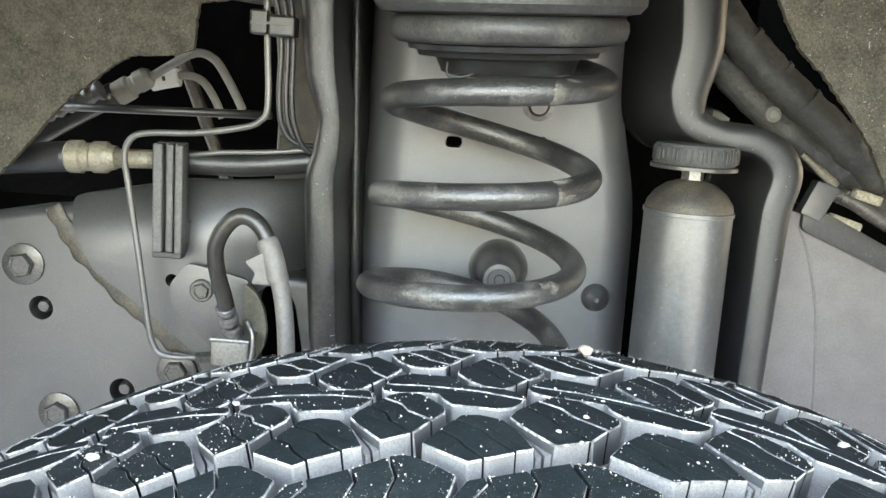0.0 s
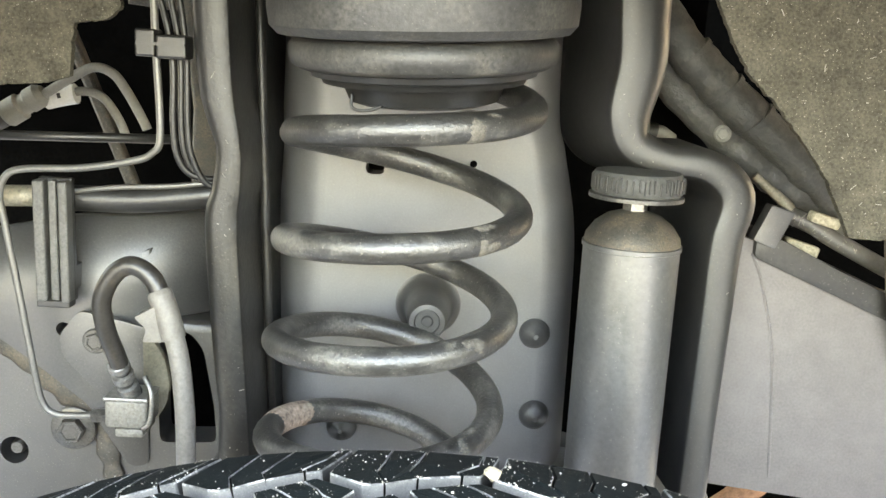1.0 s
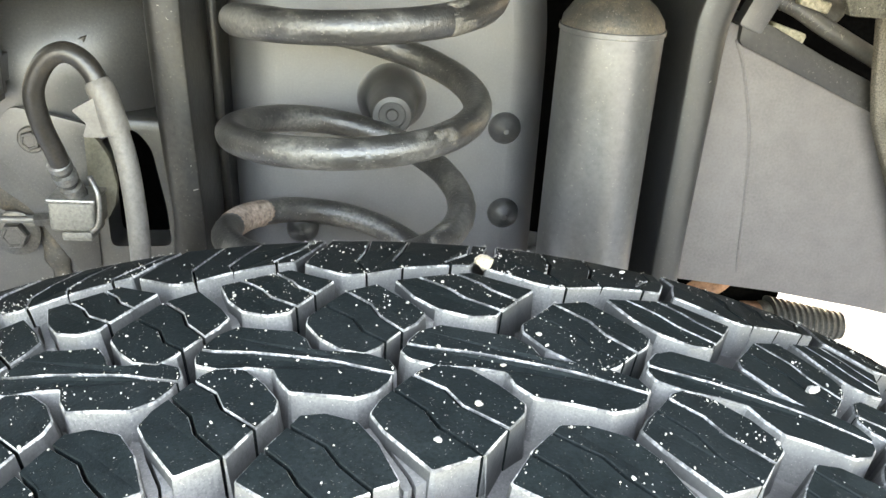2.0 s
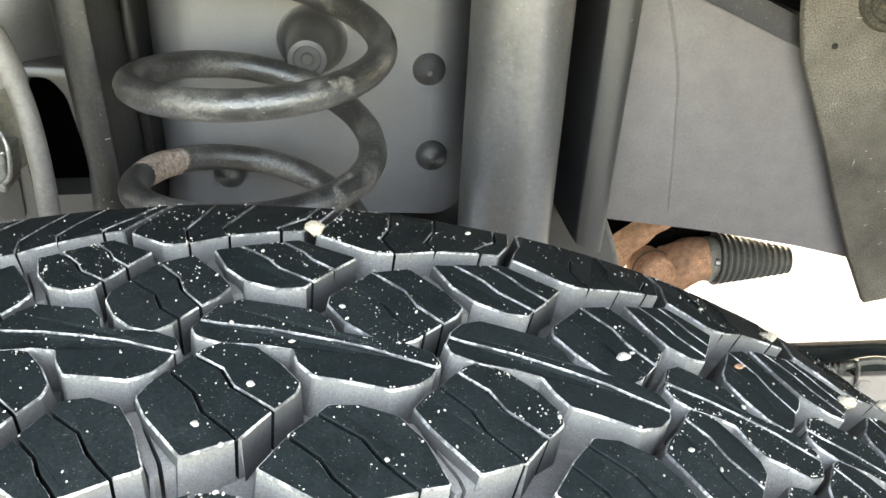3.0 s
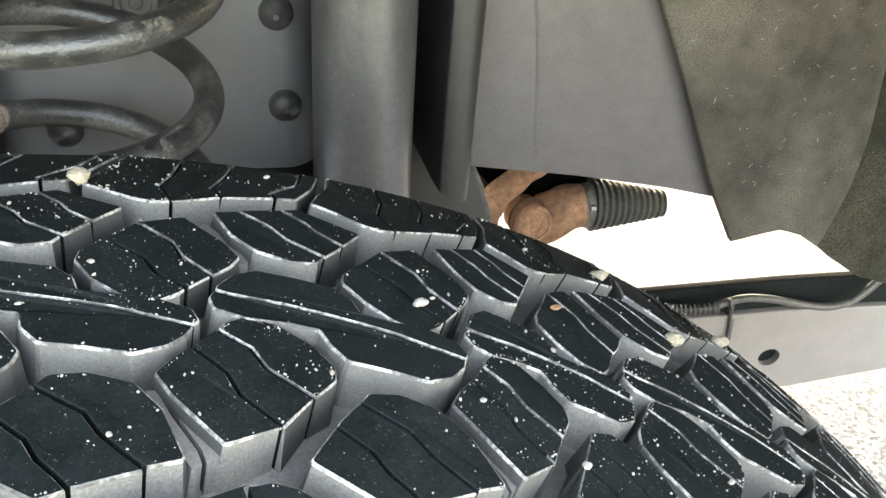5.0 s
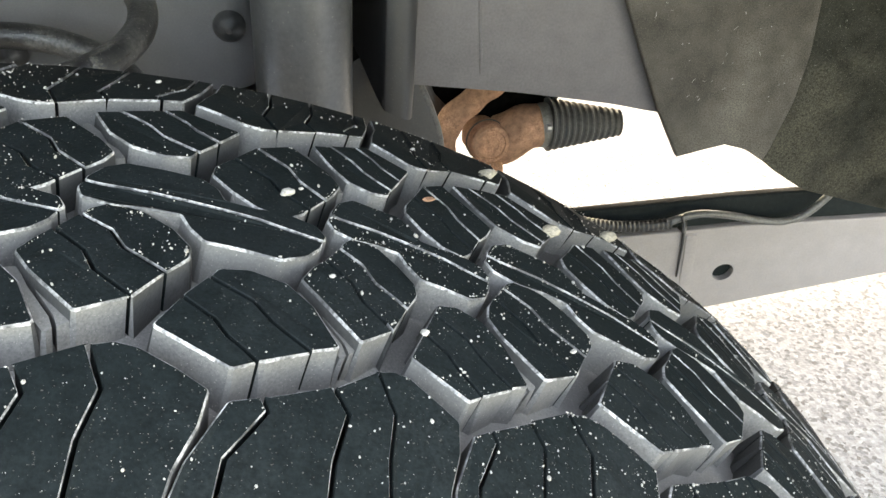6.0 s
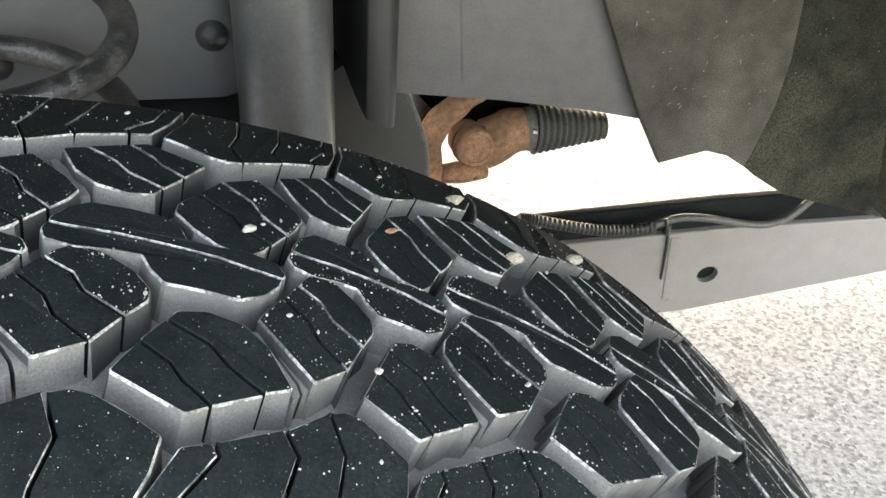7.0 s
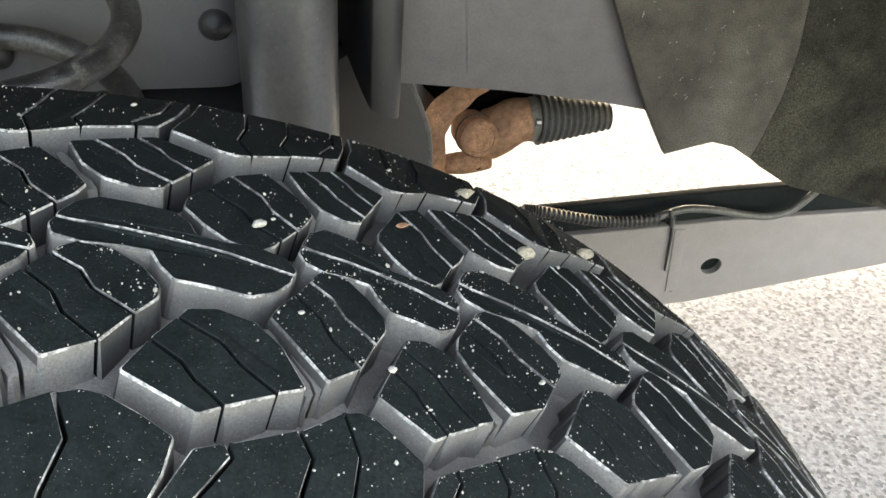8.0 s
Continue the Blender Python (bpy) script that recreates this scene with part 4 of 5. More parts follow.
part("sleeve", tube(spline([(-0.244, 0.728, 0.8475), (-0.20, 0.729, 0.848), (-0.165, 0.730, 0.8515), (-0.12, 0.732, 0.858)], 8), 0.0095, 18), M_BLACK, main, smooth=True)
part("strap", tube(spline([(-0.246, 0.722, 0.852), (-0.21, 0.719, 0.858), (-0.17, 0.719, 0.861), (-0.125, 0.722, 0.867)], 6), 0.0020, 8), M_PIPE, main, smooth=True)

upper = thing("return_pipe", "bent zinc pipe with a crimped end above the rail", "hydraulic pipe")
part("pipe", tube(spline([(-0.328, 0.880, 0.910), (-0.305, 0.880, 0.925), (-0.283, 0.880, 0.9365), (-0.266, 0.880, 0.932), (-0.254, 0.880, 0.917), (-0.2405, 0.880, 0.893), (-0.237, 0.880, 0.885)], 8), 0.0041, 14), M_PIPE_PALE, upper, smooth=True)
part("crimp", lathe([(0.0105, -0.022), (0.012, -0.020), (0.012, -0.006), (0.0095, -0.004), (0.0095, 0.001), (0.0108, 0.003), (0.0108, 0.013), (0.007, 0.018)], 24,
                    m=Matrix.Translation((-0.342, 0.880, 0.903)) @ Matrix.Rotation(radians(58), 4, "Y")), M_PIPE_PALE, upper, smooth=30)
part("hose", tube(spline([(-0.46, 0.88, 0.835), (-0.41, 0.88, 0.866), (-0.362, 0.88, 0.893)], 6), 0.0115, 14), M_BLACK, upper, smooth=True)
feed = thing("feed_pipe", "bent zinc pipe with a white paper tag", "hydraulic pipe")
part("pipe", tube(spline([(-0.345, 0.900, 0.902), (-0.318, 0.900, 0.910), (-0.300, 0.900, 0.9145), (-0.283, 0.900, 0.910), (-0.270, 0.900, 0.893), (-0.262, 0.900, 0.875)], 8), 0.0039, 14), M_PIPE_PALE, feed, smooth=True)
tagp = part("label_tag", tube(spline([(-0.333, 0.899, 0.9055), (-0.320, 0.899, 0.909), (-0.306, 0.899, 0.912)], 4), 0.0090, 16), M_WHITE, feed, "white printed paper tag", smooth=40)
part("print_bar", box(-0.0014, 0.0014, -0.0008, 0.0006, -0.0022, 0.0022), M_PRINT, tagp, at=Matrix.Translation((-0.318, 0.8900, 0.910)) @ Matrix.Rotation(radians(-16), 4, "Y"))
corr = thing("corrugated_hose", "dusty corrugated hose behind the liner edge", "hose")
part("hose", tube([(-0.43 + 0.0025 * k, 0.86, 0.866 + 0.0012 * k) for k in range(26)], [0.0075 + 0.002 * (k % 4 < 2) for k in range(26)], 14), M_HOSE_GREY, corr, smooth=40)
cross = thing("cross_pipe", "dark pipe lying across above the rail", "pipe")
part("pipe", tube([(-0.42, 0.80, 0.880), (-0.19, 0.80, 0.886)], 0.0038, 12), M_BLACK, cross, smooth=True)
strut = thing("inner_brace", "dark brown inner panel brace", "brace")
part("bar", box(-0.006, 0.006, 0.985, 1.0, -0.11, 0.11, 0.003, m=Matrix.Translation((-0.315, 0.0, 0.885)) @ Matrix.Rotation(radians(-22), 4, "Y")), M_SHOULDER, strut)
inner = thing("inner_panel", "dark brown dusty inner apron panel behind the pipes", "panel", kind="structure")
part("sheet", prism([(-0.285, 0.765), (-0.14, 0.765), (-0.14, 1.15), (-0.285, 1.15), (-0.280, 0.995), (-0.228, 0.990), (-0.219, 0.90), (-0.222, 0.81), (-0.285, 0.805)], 0.96, 0.97, 0.004), M_SHOULDER, inner)

# hoses and clips aft of the damper bracket
loom = thing("wrapped_hose", "dusty cloth-wrapped hose running down behind the liner", "hose")
part("hose", tube(spline([(0.140, 0.772, 1.06), (0.165, 0.770, 1.020), (0.192, 0.768, 0.984), (0.216, 0.768, 0.962), (0.235, 0.768, 0.944), (0.273, 0.770, 0.915), (0.301, 0.773, 0.893), (0.335, 0.78, 0.866)], 12), [0.0158 * (1 + 0.014 * math.sin(k * 1.7) + 0.025 * math.sin(k * 0.63)) for k in range(85)], 22, wobble=0.08), M_CLOTH, loom, smooth=True)
for x, z, r in ((0.205, 0.9725, 0.0168), (0.232, 0.9470, 0.0170), (0.258, 0.9265, 0.0166)):
    part("wrap_edge", tube([(x - 0.0016, 0.768, z + 0.0015), (x + 0.0016, 0.768, z - 0.0015)], [r, r * 0.97], 22, wobble=0.03), M_CLOTH, loom, smooth=40)
loom2 = thing("lower_loom", "dusty black wiring loom under the wrapped hose", "wiring loom")
part("loom", tube(spline([(0.185, 0.79, 0.962), (0.218, 0.785, 0.930), (0.252, 0.780, 0.902), (0.280, 0.780, 0.884), (0.318, 0.785, 0.862), (0.345, 0.79, 0.845)], 10), [0.0135 * (1 + 0.04 * math.sin(k * 1.3) + 0.05 * math.sin(k * 0.41)) for k in range(51)], 18, wobble=0.14), M_CLOTH, loom2, smooth=True)
hex_bolt(0.2275, 0.7490, 0.917, 0.0050, washer=1.25, turn=10, label="pale zinc nut on the hose clip", metal=M_PIPE_PALE)
plug = thing("white_plug", "pale cylindrical connector with a black band", "connector")
part("body", tube([(0.178, 0.80, 0.914), (0.196, 0.80, 0.911), (0.206, 0.80, 0.907)], [0.0068, 0.0062, 0.004], 16), M_PIPE_PALE, plug, smooth=40)
part("band", tube([(0.184, 0.80, 0.9130), (0.191, 0.80, 0.9118)], 0.0071, 16), M_BLACK, plug, smooth=40)
tabw = thing("white_tab", "thin white plastic tab behind the bracket", "tab")
part("strip", box(0.183, 0.188, 0.797, 0.803, 0.934, 0.957, 0.001), M_WHITE, tabw)
clipR = thing("rail_clip", "grey plastic clip over the rear rail edge", "clip")
part("plate", prism(round_poly([(0.2575, 0.840), (0.2685, 0.867), (0.2865, 0.862), (0.2745, 0.834)], 0.002), 0.741, 0.754, 0.0015), M_RAIL, clipR, smooth=40)
part("arm", tube(spline([(0.260, 0.762, 0.886), (0.274, 0.760, 0.875), (0.2895, 0.760, 0.862)], 5), [0.0030, 0.0034, 0.0030, 0.0036, 0.0033, 0.0038, 0.0042, 0.0040, 0.0044, 0.0046, 0.0043], 10, wobble=0.15), M_BRASS, clipR, "crusted yellowish arm", smooth=40)
strutR = thing("rail_pipe", "grey chalk-marked pipe running along the rear rail", "pipe")
part("pipe", tube(spline([(0.286, 0.775, 0.8590), (0.295, 0.775, 0.8555), (0.314, 0.775, 0.848), (0.336, 0.775, 0.836), (0.40, 0.78, 0.806), (0.50, 0.80, 0.762)], 6), 0.0068, 16), M_PIPE, strutR, smooth=True)
chips("chalk", strutR, [(0.290, 0.8565), (0.300, 0.8525), (0.314, 0.8465), (0.336, 0.8345), (0.36, 0.823)], 0.0016, 0.7684, 46, 21, "line of pale chalk crust")
for x, y, z, r, w, h in ((0.3075, 0.777, 0.8290, 16, 0.0140, 0.0056), (0.3180, 0.764, 0.8545, 15, 0.0115, 0.0042)):
    pad = thing("foam_pad", "torn yellowish foam pad on the rear rail", "foam pad", "foam pads on the rail")
    pad.matrix_basis = Matrix.Translation((x, y, z)) @ Matrix.Rotation(radians(r), 4, "Y")
    part("foam", box(-w, w, -0.006, 0.006, -h, h, 0.002, 3), M_FOAM, pad, smooth=50)

# ---- felt liners ----
def lint(name, parent, x0, x1, z0, z1, y, count, seed, keep):
    """Short pale scratches and fibres on a felt face."""
    rng = random.Random(seed)
    bm = bmesh.new()
    made = 0
    while made < count:
        x, z = rng.uniform(x0, x1), rng.uniform(z0, z1)
        if not keep(x, z):
            continue
        a, ln = rng.gauss(0.6, 0.7), 0.0006 + 0.0022 * rng.random() ** 2
        b = a + rng.uniform(-1.2, 1.2)
        p = Vector((x, y - 0.0003, z))
        q = p + Vector((math.cos(a) * ln, -0.0006, math.sin(a) * ln))
        tube([p, q, q + Vector((math.cos(b) * ln * 0.6, 0.0003, math.sin(b) * ln * 0.6))], rng.uniform(0.0001, 0.00024), 5, bm=bm)
        made += 1
    ob = part(name, bm, M_GRIT, parent, "pale scratches and fibres")
    ob["kind"] = "stuff"
    return ob



def ragged(pts, amp=0.00035, step=0.0022, seed=1):
    """A torn edge: the outline cut into short steps that wander."""
    rng = random.Random(seed)
    out = []
    for k, a in enumerate(pts):
        a, b = Vector(a), Vector(pts[(k + 1) % len(pts)])
        n = int((b - a).length / step)
        near = -0.46 < min(a.x, b.x) and (b - a).length < 0.12
        out.append(tuple(a))
        if near and n > 1:
            side = Vector((-(b - a).y, (b - a).x)).normalized()
            out += [tuple(a.lerp(b, (j + rng.uniform(-0.3, 0.3)) / n) + side * rng.gauss(0, amp)) for j in range(1, n)]
    return out


LF = thing("liner_fore", "torn brown felt wheel liner ahead of the frame", "wheel liner")
part("sheet", prism(ragged([(-0.80, 1.16), (-0.80, 0.70), (-0.46, 0.755), (-0.380, 0.823), (-0.345, 0.862), (-0.330, 0.880), (-0.317, 0.894), (-0.300, 0.907), (-0.283, 0.921), (-0.269, 0.9285), (-0.25, 0.930), (-0.238, 0.931), (-0.2225, 0.936), (-0.221, 0.950), (-0.2185, 0.9695), (-0.197, 0.9735), (-0.189, 0.980), (-0.187, 1.00), (-0.184, 1.16)]), 0.680, 0.686, 0.0),
     M_FELT, LF, smooth=40)
lint("lint", LF, -0.45, -0.24, 0.80, 0.99, 0.680, 60, 5, lambda x, z: z > 0.95 or z > 0.80 + (x + 0.42) * 1.0)
LA = thing("liner_aft", "torn brown felt wheel liner aft of the damper", "wheel liner")
part("sheet", prism(ragged([(0.150, 1.16), (0.158, 1.03), (0.173, 0.999), (0.185, 0.976), (0.195, 0.960), (0.212, 0.945), (0.233, 0.921), (0.247, 0.903), (0.258, 0.883), (0.265, 0.869), (0.30, 0.868), (0.42, 0.865), (0.62, 0.86), (0.62, 1.16)]), 0.606, 0.612, 0.0),
     M_FELT, LA, smooth=40)
lint("lint", LA, 0.19, 0.36, 0.875, 1.0, 0.606, 80, 6, lambda x, z: z > 1.02 - (x - 0.17) * 1.35)
splash = thing("splash_flap", "dirty brown felt splash flap scratched by grit", "splash flap")
splash.matrix_basis = leaned(1.052, 4.0, 0.0436, -0.0463)
SPL = [(0.349, 1.0), (0.350, 0.85), (0.357, 0.785), (0.362, 0.757), (0.386, 0.700), (0.405, 0.650), (0.424, 0.602), (0.444, 0.5605), (0.464, 0.564), (0.484, 0.567), (0.503, 0.560), (0.53, 0.540), (0.563, 0.516), (0.62, 0.495), (0.68, 0.473), (0.76, 0.45), (0.76, 1.0)]
part("sheet", prism(SPL, 0.730, 0.738, 0.002, holes=[disc_loop(0.381, 0.768, 0.0022, 8)]), M_FELT_FLAP, splash, smooth=40)
part("overlap", prism(round_poly([(0.545, 1.0), (0.540, 0.70), (0.541, 0.64), (0.536, 0.60), (0.523, 0.555), (0.519, 0.549), (0.53, 0.539), (0.563, 0.515), (0.62, 0.494), (0.68, 0.472), (0.755, 0.452), (0.755, 1.0)], 0.004), 0.7292, 0.7299, 0.0003), M_FELT_OLD, splash, "darker damp overlapping felt", smooth=40)
part("boss", lathe([(0.024, 0), (0.022, 0.004), (0.018, 0.005), (0.016, 0.003), (0, 0.003)], 28), M_FELT, splash, smooth=40, at=facing(0.415, 0.730, 0.800))

lint("lint", splash, 0.36, 0.62, 0.50, 0.84, 0.730, 130, 3, lambda x, z: z > 0.60 - 0.0 * x and x > 0.37 + (0.76 - z) * 0.42 if z < 0.76 else x > 0.37)

# ---- steering joint and far side rail seen under the rail ----
joint = thing("ball_joint", "rusty steering ball joint with a ribbed grey rubber boot", "ball joint")
part("housing", lathe([(0.0, -0.026), (0.016, -0.026), (0.0195, -0.019), (0.0212, 0.0), (0.0203, 0.009), (0.0205, 0.012), (0.0200, 0.0155), (0.0182, 0.0180), (0.0150, 0.0184), (0.0143, 0.0172), (0.0085, 0.0172), (0.0078, 0.0164), (0.0, 0.0166)], 40,
                      m=facing(0.347, 0.905, 0.505, tilt_x=-8, tilt_z=8)), M_RUST, joint, smooth=35)
part("arm", tube(spline([(0.352, 0.922, 0.492), (0.366, 0.918, 0.496), (0.380, 0.915, 0.506), (0.392, 0.915, 0.512), (0.405, 0.915, 0.514)], 6), [0.0190, 0.0205, 0.0220, 0.0232, 0.0242, 0.0250, 0.0256, 0.0258, 0.0260, 0.0260, 0.0260, 0.0258, 0.0256, 0.0252, 0.0250, 0.0247, 0.0244, 0.0241, 0.0238, 0.0236, 0.0234, 0.0232, 0.0230, 0.0228, 0.0226], 24, wobble=0.08), M_RUST, joint, smooth=True)
part("yoke", tube(spline([(0.308, 0.905, 0.452), (0.304, 0.905, 0.475), (0.302, 0.905, 0.495), (0.304, 0.905, 0.515), (0.313, 0.907, 0.531), (0.328, 0.91, 0.543), (0.346, 0.915, 0.555), (0.364, 0.92, 0.566)], 6), [0.0152 - 0.00008 * k for k in range(43)], 18, wobble=0.16), M_RUST, joint, smooth=True)
part("lower_lug", tube(spline([(0.318, 0.905, 0.470), (0.330, 0.903, 0.472), (0.348, 0.902, 0.474), (0.364, 0.904, 0.474)], 6), [0.0100 + 0.0018 * math.sin(math.pi * k / 18) for k in range(19)], 16, wobble=0.15), M_RUST, joint, smooth=True)
# Hole drawn as a black disc, its shade put into the colour.
part("lug_hole_shade", lathe([(0.0036, 0.0), (0.0030, 0.0008), (0.0, 0.0008)], 14), M_SHADE_BLACK, joint, smooth=40, at=facing(0.3495, 0.8915, 0.473))
# Unseen block added to hold the joint to the rail.
part("mount", box(0.30, 0.34, 0.855, 0.9352, 0.595, 0.650, 0.003), M_SHADE_BLACK, joint)
part("seal", tube(spline([(0.284, 0.95, 0.590), (0.297, 0.95, 0.565), (0.304, 0.955, 0.540), (0.304, 0.957, 0.515), (0.298, 0.96, 0.485), (0.292, 0.96, 0.455)], 6), 0.0145, 16, wobble=0.10), M_BLACK, joint, smooth=True)
# Black sheet painted in for the shade of the hollow behind the arm.
part("hollow_shade_plate", prism(round_poly([(0.284, 0.610), (0.432, 0.600), (0.430, 0.532), (0.392, 0.52), (0.360, 0.49), (0.346, 0.488), (0.328, 0.500), (0.312, 0.528), (0.296, 0.545)], 0.005), 0.935, 0.942, 0.003), M_SHADE_BLACK, joint, smooth=40)
part("cap_groove", lathe([(0.0212, 0.0), (0.0222, 0.0012), (0.0212, 0.0024)], 40, m=facing(0.347, 0.905, 0.505, tilt_x=-8, tilt_z=8)), M_SHOULDER, joint, "dark grimy ring round the cap", smooth=40)
part("clamp_ring", tube([(0.4035, 0.915, 0.5136), (0.4065, 0.915, 0.5136), (0.4105, 0.915, 0.5136), (0.4140, 0.915, 0.5136)], [0.0218, 0.0232, 0.0234, 0.0220], 28, wobble=0.05), M_CAST, joint, "pale corroded clamp ring", smooth=40)
part("clamp_screw", tube([(0.4065, 0.8935, 0.521), (0.4115, 0.8935, 0.521)], 0.0042, 8), M_STEEL, joint)
ribs = [(0.4140 + 0.00178 * k, 0.915, 0.5140 - 0.00003 * k) for k in range(45)]
part("boot", tube(ribs, [(0.0280 - 0.00031 * k) * (1.0 if k % 4 < 2 else 0.90) for k in range(45)], 30), M_BOOT, joint, "ribbed grey rubber boot", smooth=40)
knuckle = thing("axle_bracket", "dark dusty axle bracket under the spring", "axle bracket")
part("plate", prism(round_poly([(0.175, 0.62), (0.215, 0.647), (0.247, 0.647), (0.258, 0.615), (0.272, 0.585), (0.281, 0.555), (0.282, 0.47), (0.175, 0.47)], 0.008), 0.800, 0.825, 0.008), M_BRACKET, knuckle, "dusty dark steel plate", smooth=40)
# Paler tube: the highlight along the plate's edge put into its colour.
part("edge", tube(spline([(0.257, 0.803, 0.618), (0.270, 0.803, 0.588), (0.279, 0.803, 0.555), (0.281, 0.803, 0.50)], 6), 0.0035, 10), M_HOSE_GREY, knuckle, "rolled edge in paler grey for its highlight", smooth=True)
part("panel", box(-0.16, 0.20, 0.862, 0.870, 0.50, 0.66, 0.002), M_RIVET, knuckle)
part("ledge", box(-0.10, 0.19, 0.70, 0.86, 0.595, 0.617, 0.005), M_RIVET, knuckle, smooth=40)


side = thing("side_rail", "grey painted lower side rail with a round hole", "side rail")
side.matrix_basis = leaned(1.044, 4.45, 0.0513, -0.0545)
part("web", prism([(0.20, 0.345), (0.36, 0.335), (0.535, 0.331), (0.764, 0.345), (1.3, 0.375), (1.3, 0.425), (0.764, 0.416), (0.56, 0.432), (0.36, 0.440), (0.20, 0.44)], 0.814, 0.822, 0.002, holes=[disc_loop(0.553, 0.376, 0.0115, 22, 0.0102), disc_loop(0.512, 0.352, 0.0035, 14)]), M_BAR, side, smooth=40)
part("top_flange", prism([(0.20, 0.36), (0.53, 0.345), (0.764, 0.36), (1.3, 0.385), (1.3, 0.452), (0.764, 0.450), (0.56, 0.462), (0.36, 0.468), (0.20, 0.470)], 0.8222, 0.832, 0.003), M_RUBBER, side, smooth=40)
part("crease", prism(round_poly([(0.5065, 0.350), (0.5185, 0.352), (0.5185, 0.428), (0.5065, 0.430)], 0.002), 0.8128, 0.8138, 0.0006), M_BAR, side, smooth=40)
loomS = thing("side_loom", "black ribbed wiring conduit clipped along the side rail", "wiring conduit")
DUCT = spline([(0.375, 0.806, 0.475), (0.392, 0.806, 0.472), (0.424, 0.806, 0.463), (0.455, 0.806, 0.456), (0.485, 0.806, 0.4535), (0.518, 0.806, 0.4545)], 13)
part("conduit", tube(DUCT, [0.0062 if k % 2 else 0.0050 for k in range(len(DUCT))], 12), M_BLACK, loomS, smooth=40)
part("cable", tube(spline([(0.512, 0.806, 0.4545), (0.534, 0.806, 0.462), (0.552, 0.806, 0.464), (0.581, 0.806, 0.460), (0.614, 0.806, 0.452), (0.640, 0.806, 0.4485), (0.661, 0.806, 0.453), (0.672, 0.806, 0.461), (0.681, 0.806, 0.471), (0.690, 0.806, 0.483)], 8), 0.0040, 14), M_HOSE_GREY, loomS, smooth=True)
part("zip_tie", tube([(0.5255, 0.7995, 0.4680), (0.5285, 0.7985, 0.4590), (0.5310, 0.8000, 0.4480), (0.5330, 0.8139, 0.4440)], 0.0017, 8), M_BLACK, loomS, smooth=True)
part("tie_tail", tube([(0.5375, 0.8115, 0.452), (0.5400, 0.8115, 0.425), (0.5425, 0.8120, 0.382)], [0.0022, 0.0017, 0.0011], 8), M_BLACK, loomS, smooth=True)


# ---- stones and grit on the tread ----
def stone(s, v, size, seed, material=None, label="small pale stone caught in the tread", sink=0.35, depth=0.0):
    rng = random.Random(seed)
    bm = bmesh.new()
    bmesh.ops.create_icosphere(bm, subdivisions=2, radius=size)
    off = Vector((rng.random(), rng.random(), rng.random())) * 50
    for vt in bm.verts:
        vt.co *= 1 + 0.6 * noise.noise(vt.co * (0.9 / size) + off)
        vt.co.x *= rng.uniform(0.98, 1.02)
    p = on_tyre(s, v, depth) + AXLE
    up = (on_tyre(s, v, depth)).normalized()
    up.y = 0
    return solo("stone", bm, material or M_STONE, label, "stone", "stones in the tread", at=Matrix.Translation(p + up.normalized() * size * (1 - sink)) @ Matrix.Diagonal((1.25, 1.0, 0.75, 1)))


stone(0.0274, 0.0657, 0.0030, 1, label="tan stone wedged at the tread shoulder")
stone(0.1198, 0.0136, 0.0016, 2, M_GRIT, label="small cream stone on a tread block")
stone(0.2165, 0.0395, 0.0027, 3, label="grey stone wedged between tread blocks", depth=0.001)
stone(0.2015, 0.0735, 0.0028, 4, label="tan stone wedged at the tread shoulder", depth=0.001)
stone(0.2575, 0.0665, 0.0029, 5, label="tan stone wedged at the tread shoulder", depth=0.001)


ICO_BM = bmesh.new()
bmesh.ops.create_icosphere(ICO_BM, subdivisions=1, radius=1.0)
ICO_V = [v.co.copy() for v in ICO_BM.verts]
ICO_F = [[v.index for v in f.verts] for f in ICO_BM.faces]
ICO_BM.free()


def bmesh_ico(bm, m, size):
    vs = [bm.verts.new(m @ (v * size)) for v in ICO_V]
    for f in ICO_F:
        bm.faces.new([vs[k] for k in f])


for k, (s_, v_, z_) in enumerate(((-0.1516, -0.0277, 0.0030), (-0.1085, 0.0, 0.0020), (0.1242, 0.0182, 0.0010), (0.017, -0.0203, 0.0015), (0.1299, -0.0226, 0.0013), (0.1527, -0.0384, 0.0016),
                                  (0.0067, -0.035, 0.0014), (0.0376, 0.0169, 0.0012), (0.0807, 0.0845, 0.0013), (0.0253, -0.0015, 0.0010), (0.1693, 0.0716, 0.0012), (0.0134, -0.0413, 0.0011), (0.2, -0.03, 0.0013))):
    stone(s_, v_, z_ * 0.55, 20 + k, M_GRIT, label="tiny pale pebble on a tread block")
fl = bmesh.new()
bmesh.ops.create_icosphere(fl, subdivisions=2, radius=0.0034, matrix=Matrix.Diagonal((1.0, 0.32, 0.10, 1)))
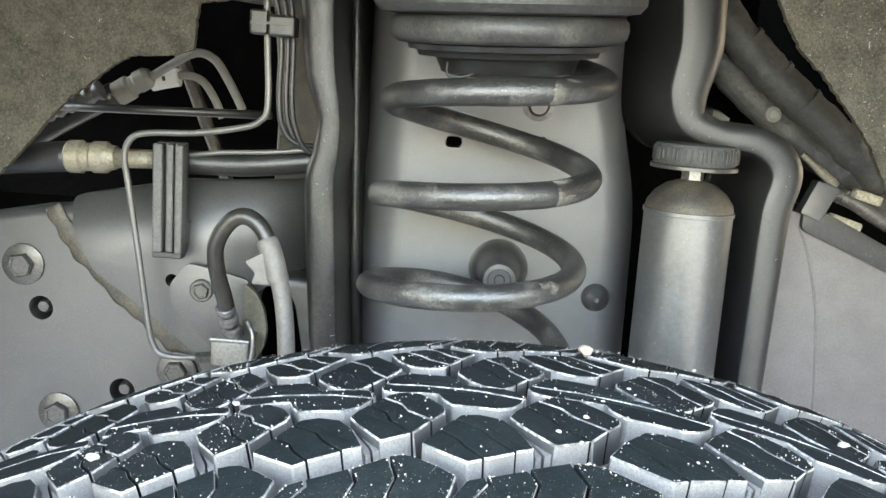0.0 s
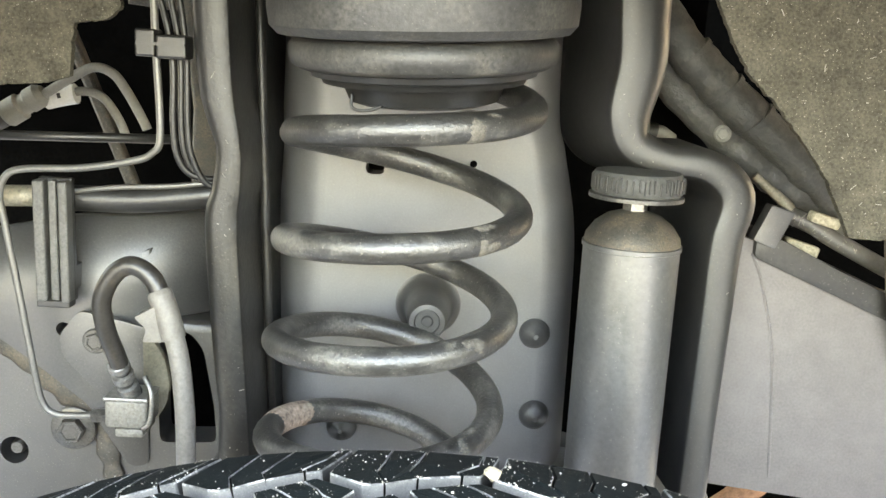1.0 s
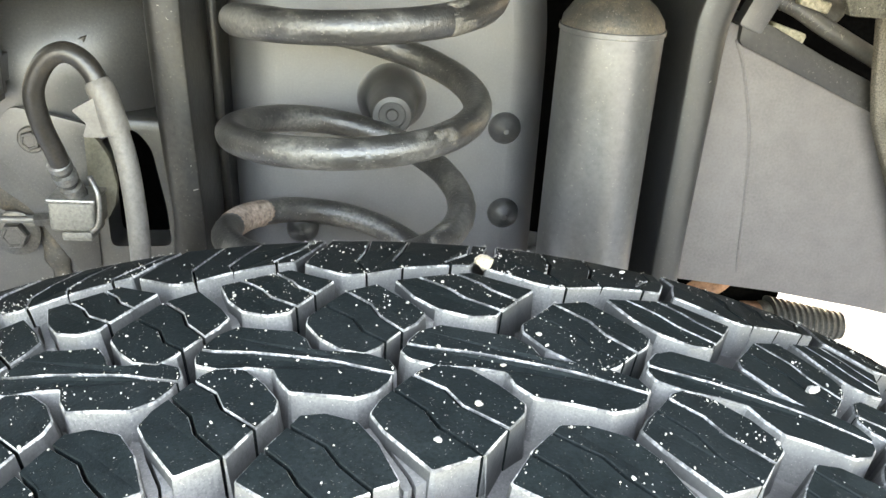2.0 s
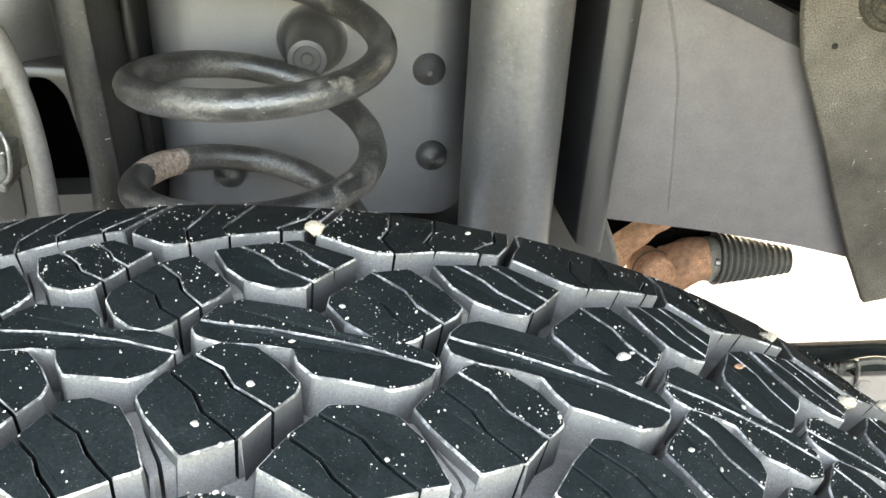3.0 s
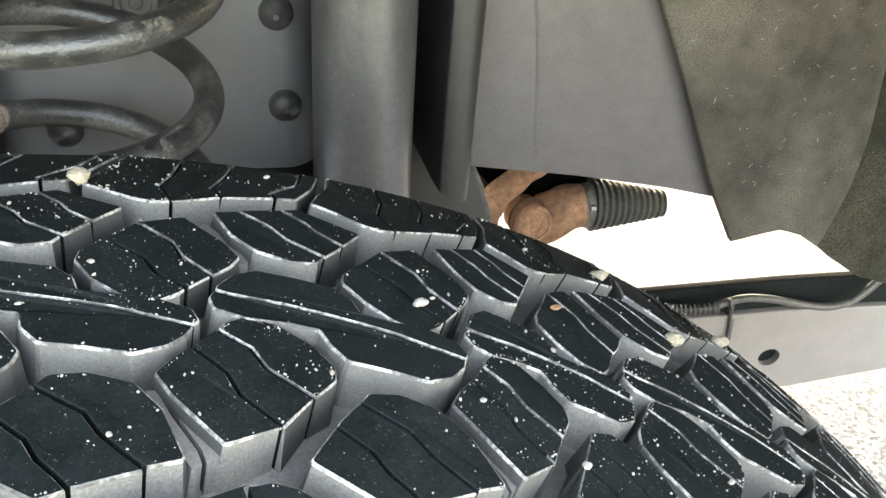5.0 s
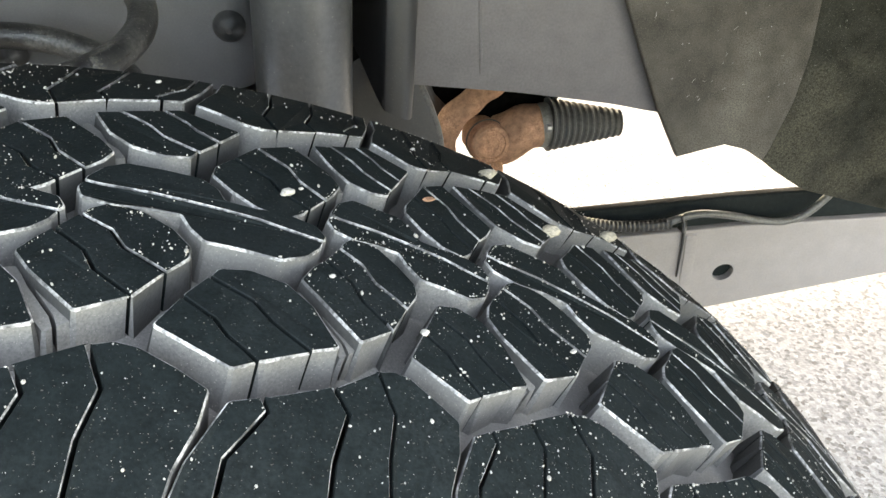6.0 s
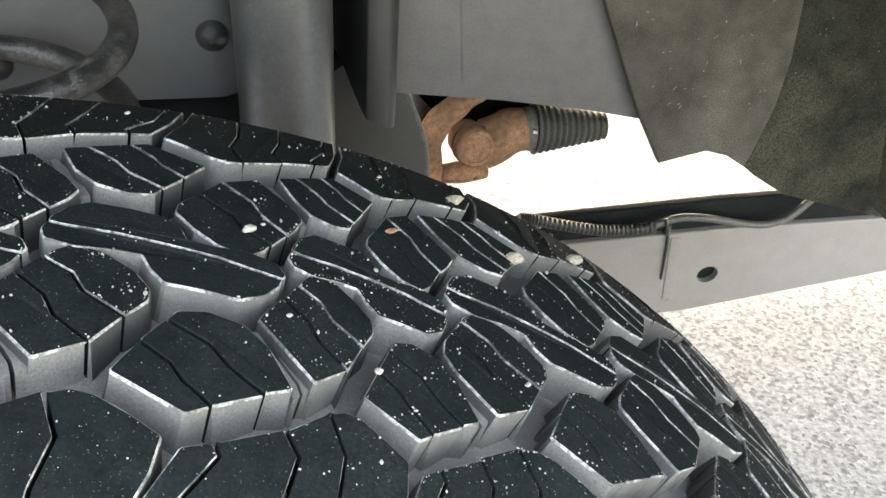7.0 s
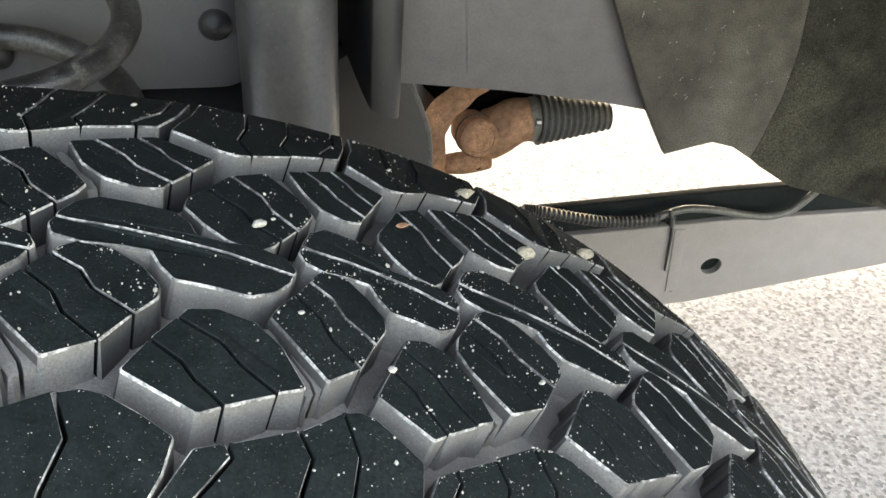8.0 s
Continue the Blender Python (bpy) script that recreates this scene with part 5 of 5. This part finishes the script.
for v in fl.verts:
    v.co *= 1 + 0.4 * noise.noise(v.co * 900)
solo("leaf_flake", fl, M_RUST, "tiny dry brown leaf flake on a tread block", "leaf flake", at=Matrix.Translation(on_tyre(0.1665, 0.0307, -0.0004) + AXLE) @ Matrix.Rotation(radians(25), 4, "Y") @ Matrix.Rotation(radians(40), 4, "Z"))


def grit():
    """Fine pale grit and chips lying on the tread blocks."""
    rng = random.Random(11)
    bm = bmesh.new()
    boxes = [(min(p.x for p in t), max(p.x for p in t), min(p.y for p in t), max(p.y for p in t), t) for t in TOPS]

    def inside(t, x, y):
        c = False
        for k in range(len(t)):
            a, b = t[k - 1], t[k]
            if (a.y > y) != (b.y > y) and x < (b.x - a.x) * (y - a.y) / (b.y - a.y) + a.x:
                c = not c
        return c

    for x0, x1, y0, y1, t in boxes:
        dens = rng.choice((0.3, 0.6, 1.0, 1.7))
        area = (x1 - x0) * (y1 - y0) * 1e6
        heaps = [(rng.uniform(x0, x1), rng.uniform(y0, y1)) for _ in range(1 + int(area / 220))]
        for _ in range(int(area * 0.12 * dens)):
            kind = rng.random()
            if kind < 0.36:
                k = rng.randrange(len(t))
                e = t[k - 1].lerp(t[k], rng.random())
                s, v = e.x, e.y
            else:
                if kind < 0.66:
                    hx, hy = rng.choice(heaps)
                    s, v = rng.gauss(hx, 0.0035), rng.gauss(hy, 0.0035)
                else:
                    s, v = rng.uniform(x0, x1), rng.uniform(y0, y1)
                if not inside(t, s, v):
                    continue
            size = 0.00008 + 0.00030 * rng.random() ** 4.5 + (0.0004 if rng.random() < 0.008 else 0)
            c = on_tyre(s, v, -size * 0.3)
            q = Matrix.Translation(c) @ Matrix.Rotation(rng.uniform(0, 3), 4, "Y") @ Matrix.Diagonal((rng.uniform(0.7, 1.5), rng.uniform(0.7, 1.4), 0.8, 1))
            bmesh_ico(bm, q, size)
    return bm


solo("grit", grit(), M_GRIT, "fine pale grit scattered over the tread", "grit", kind="stuff", at=Matrix.Translation(AXLE))
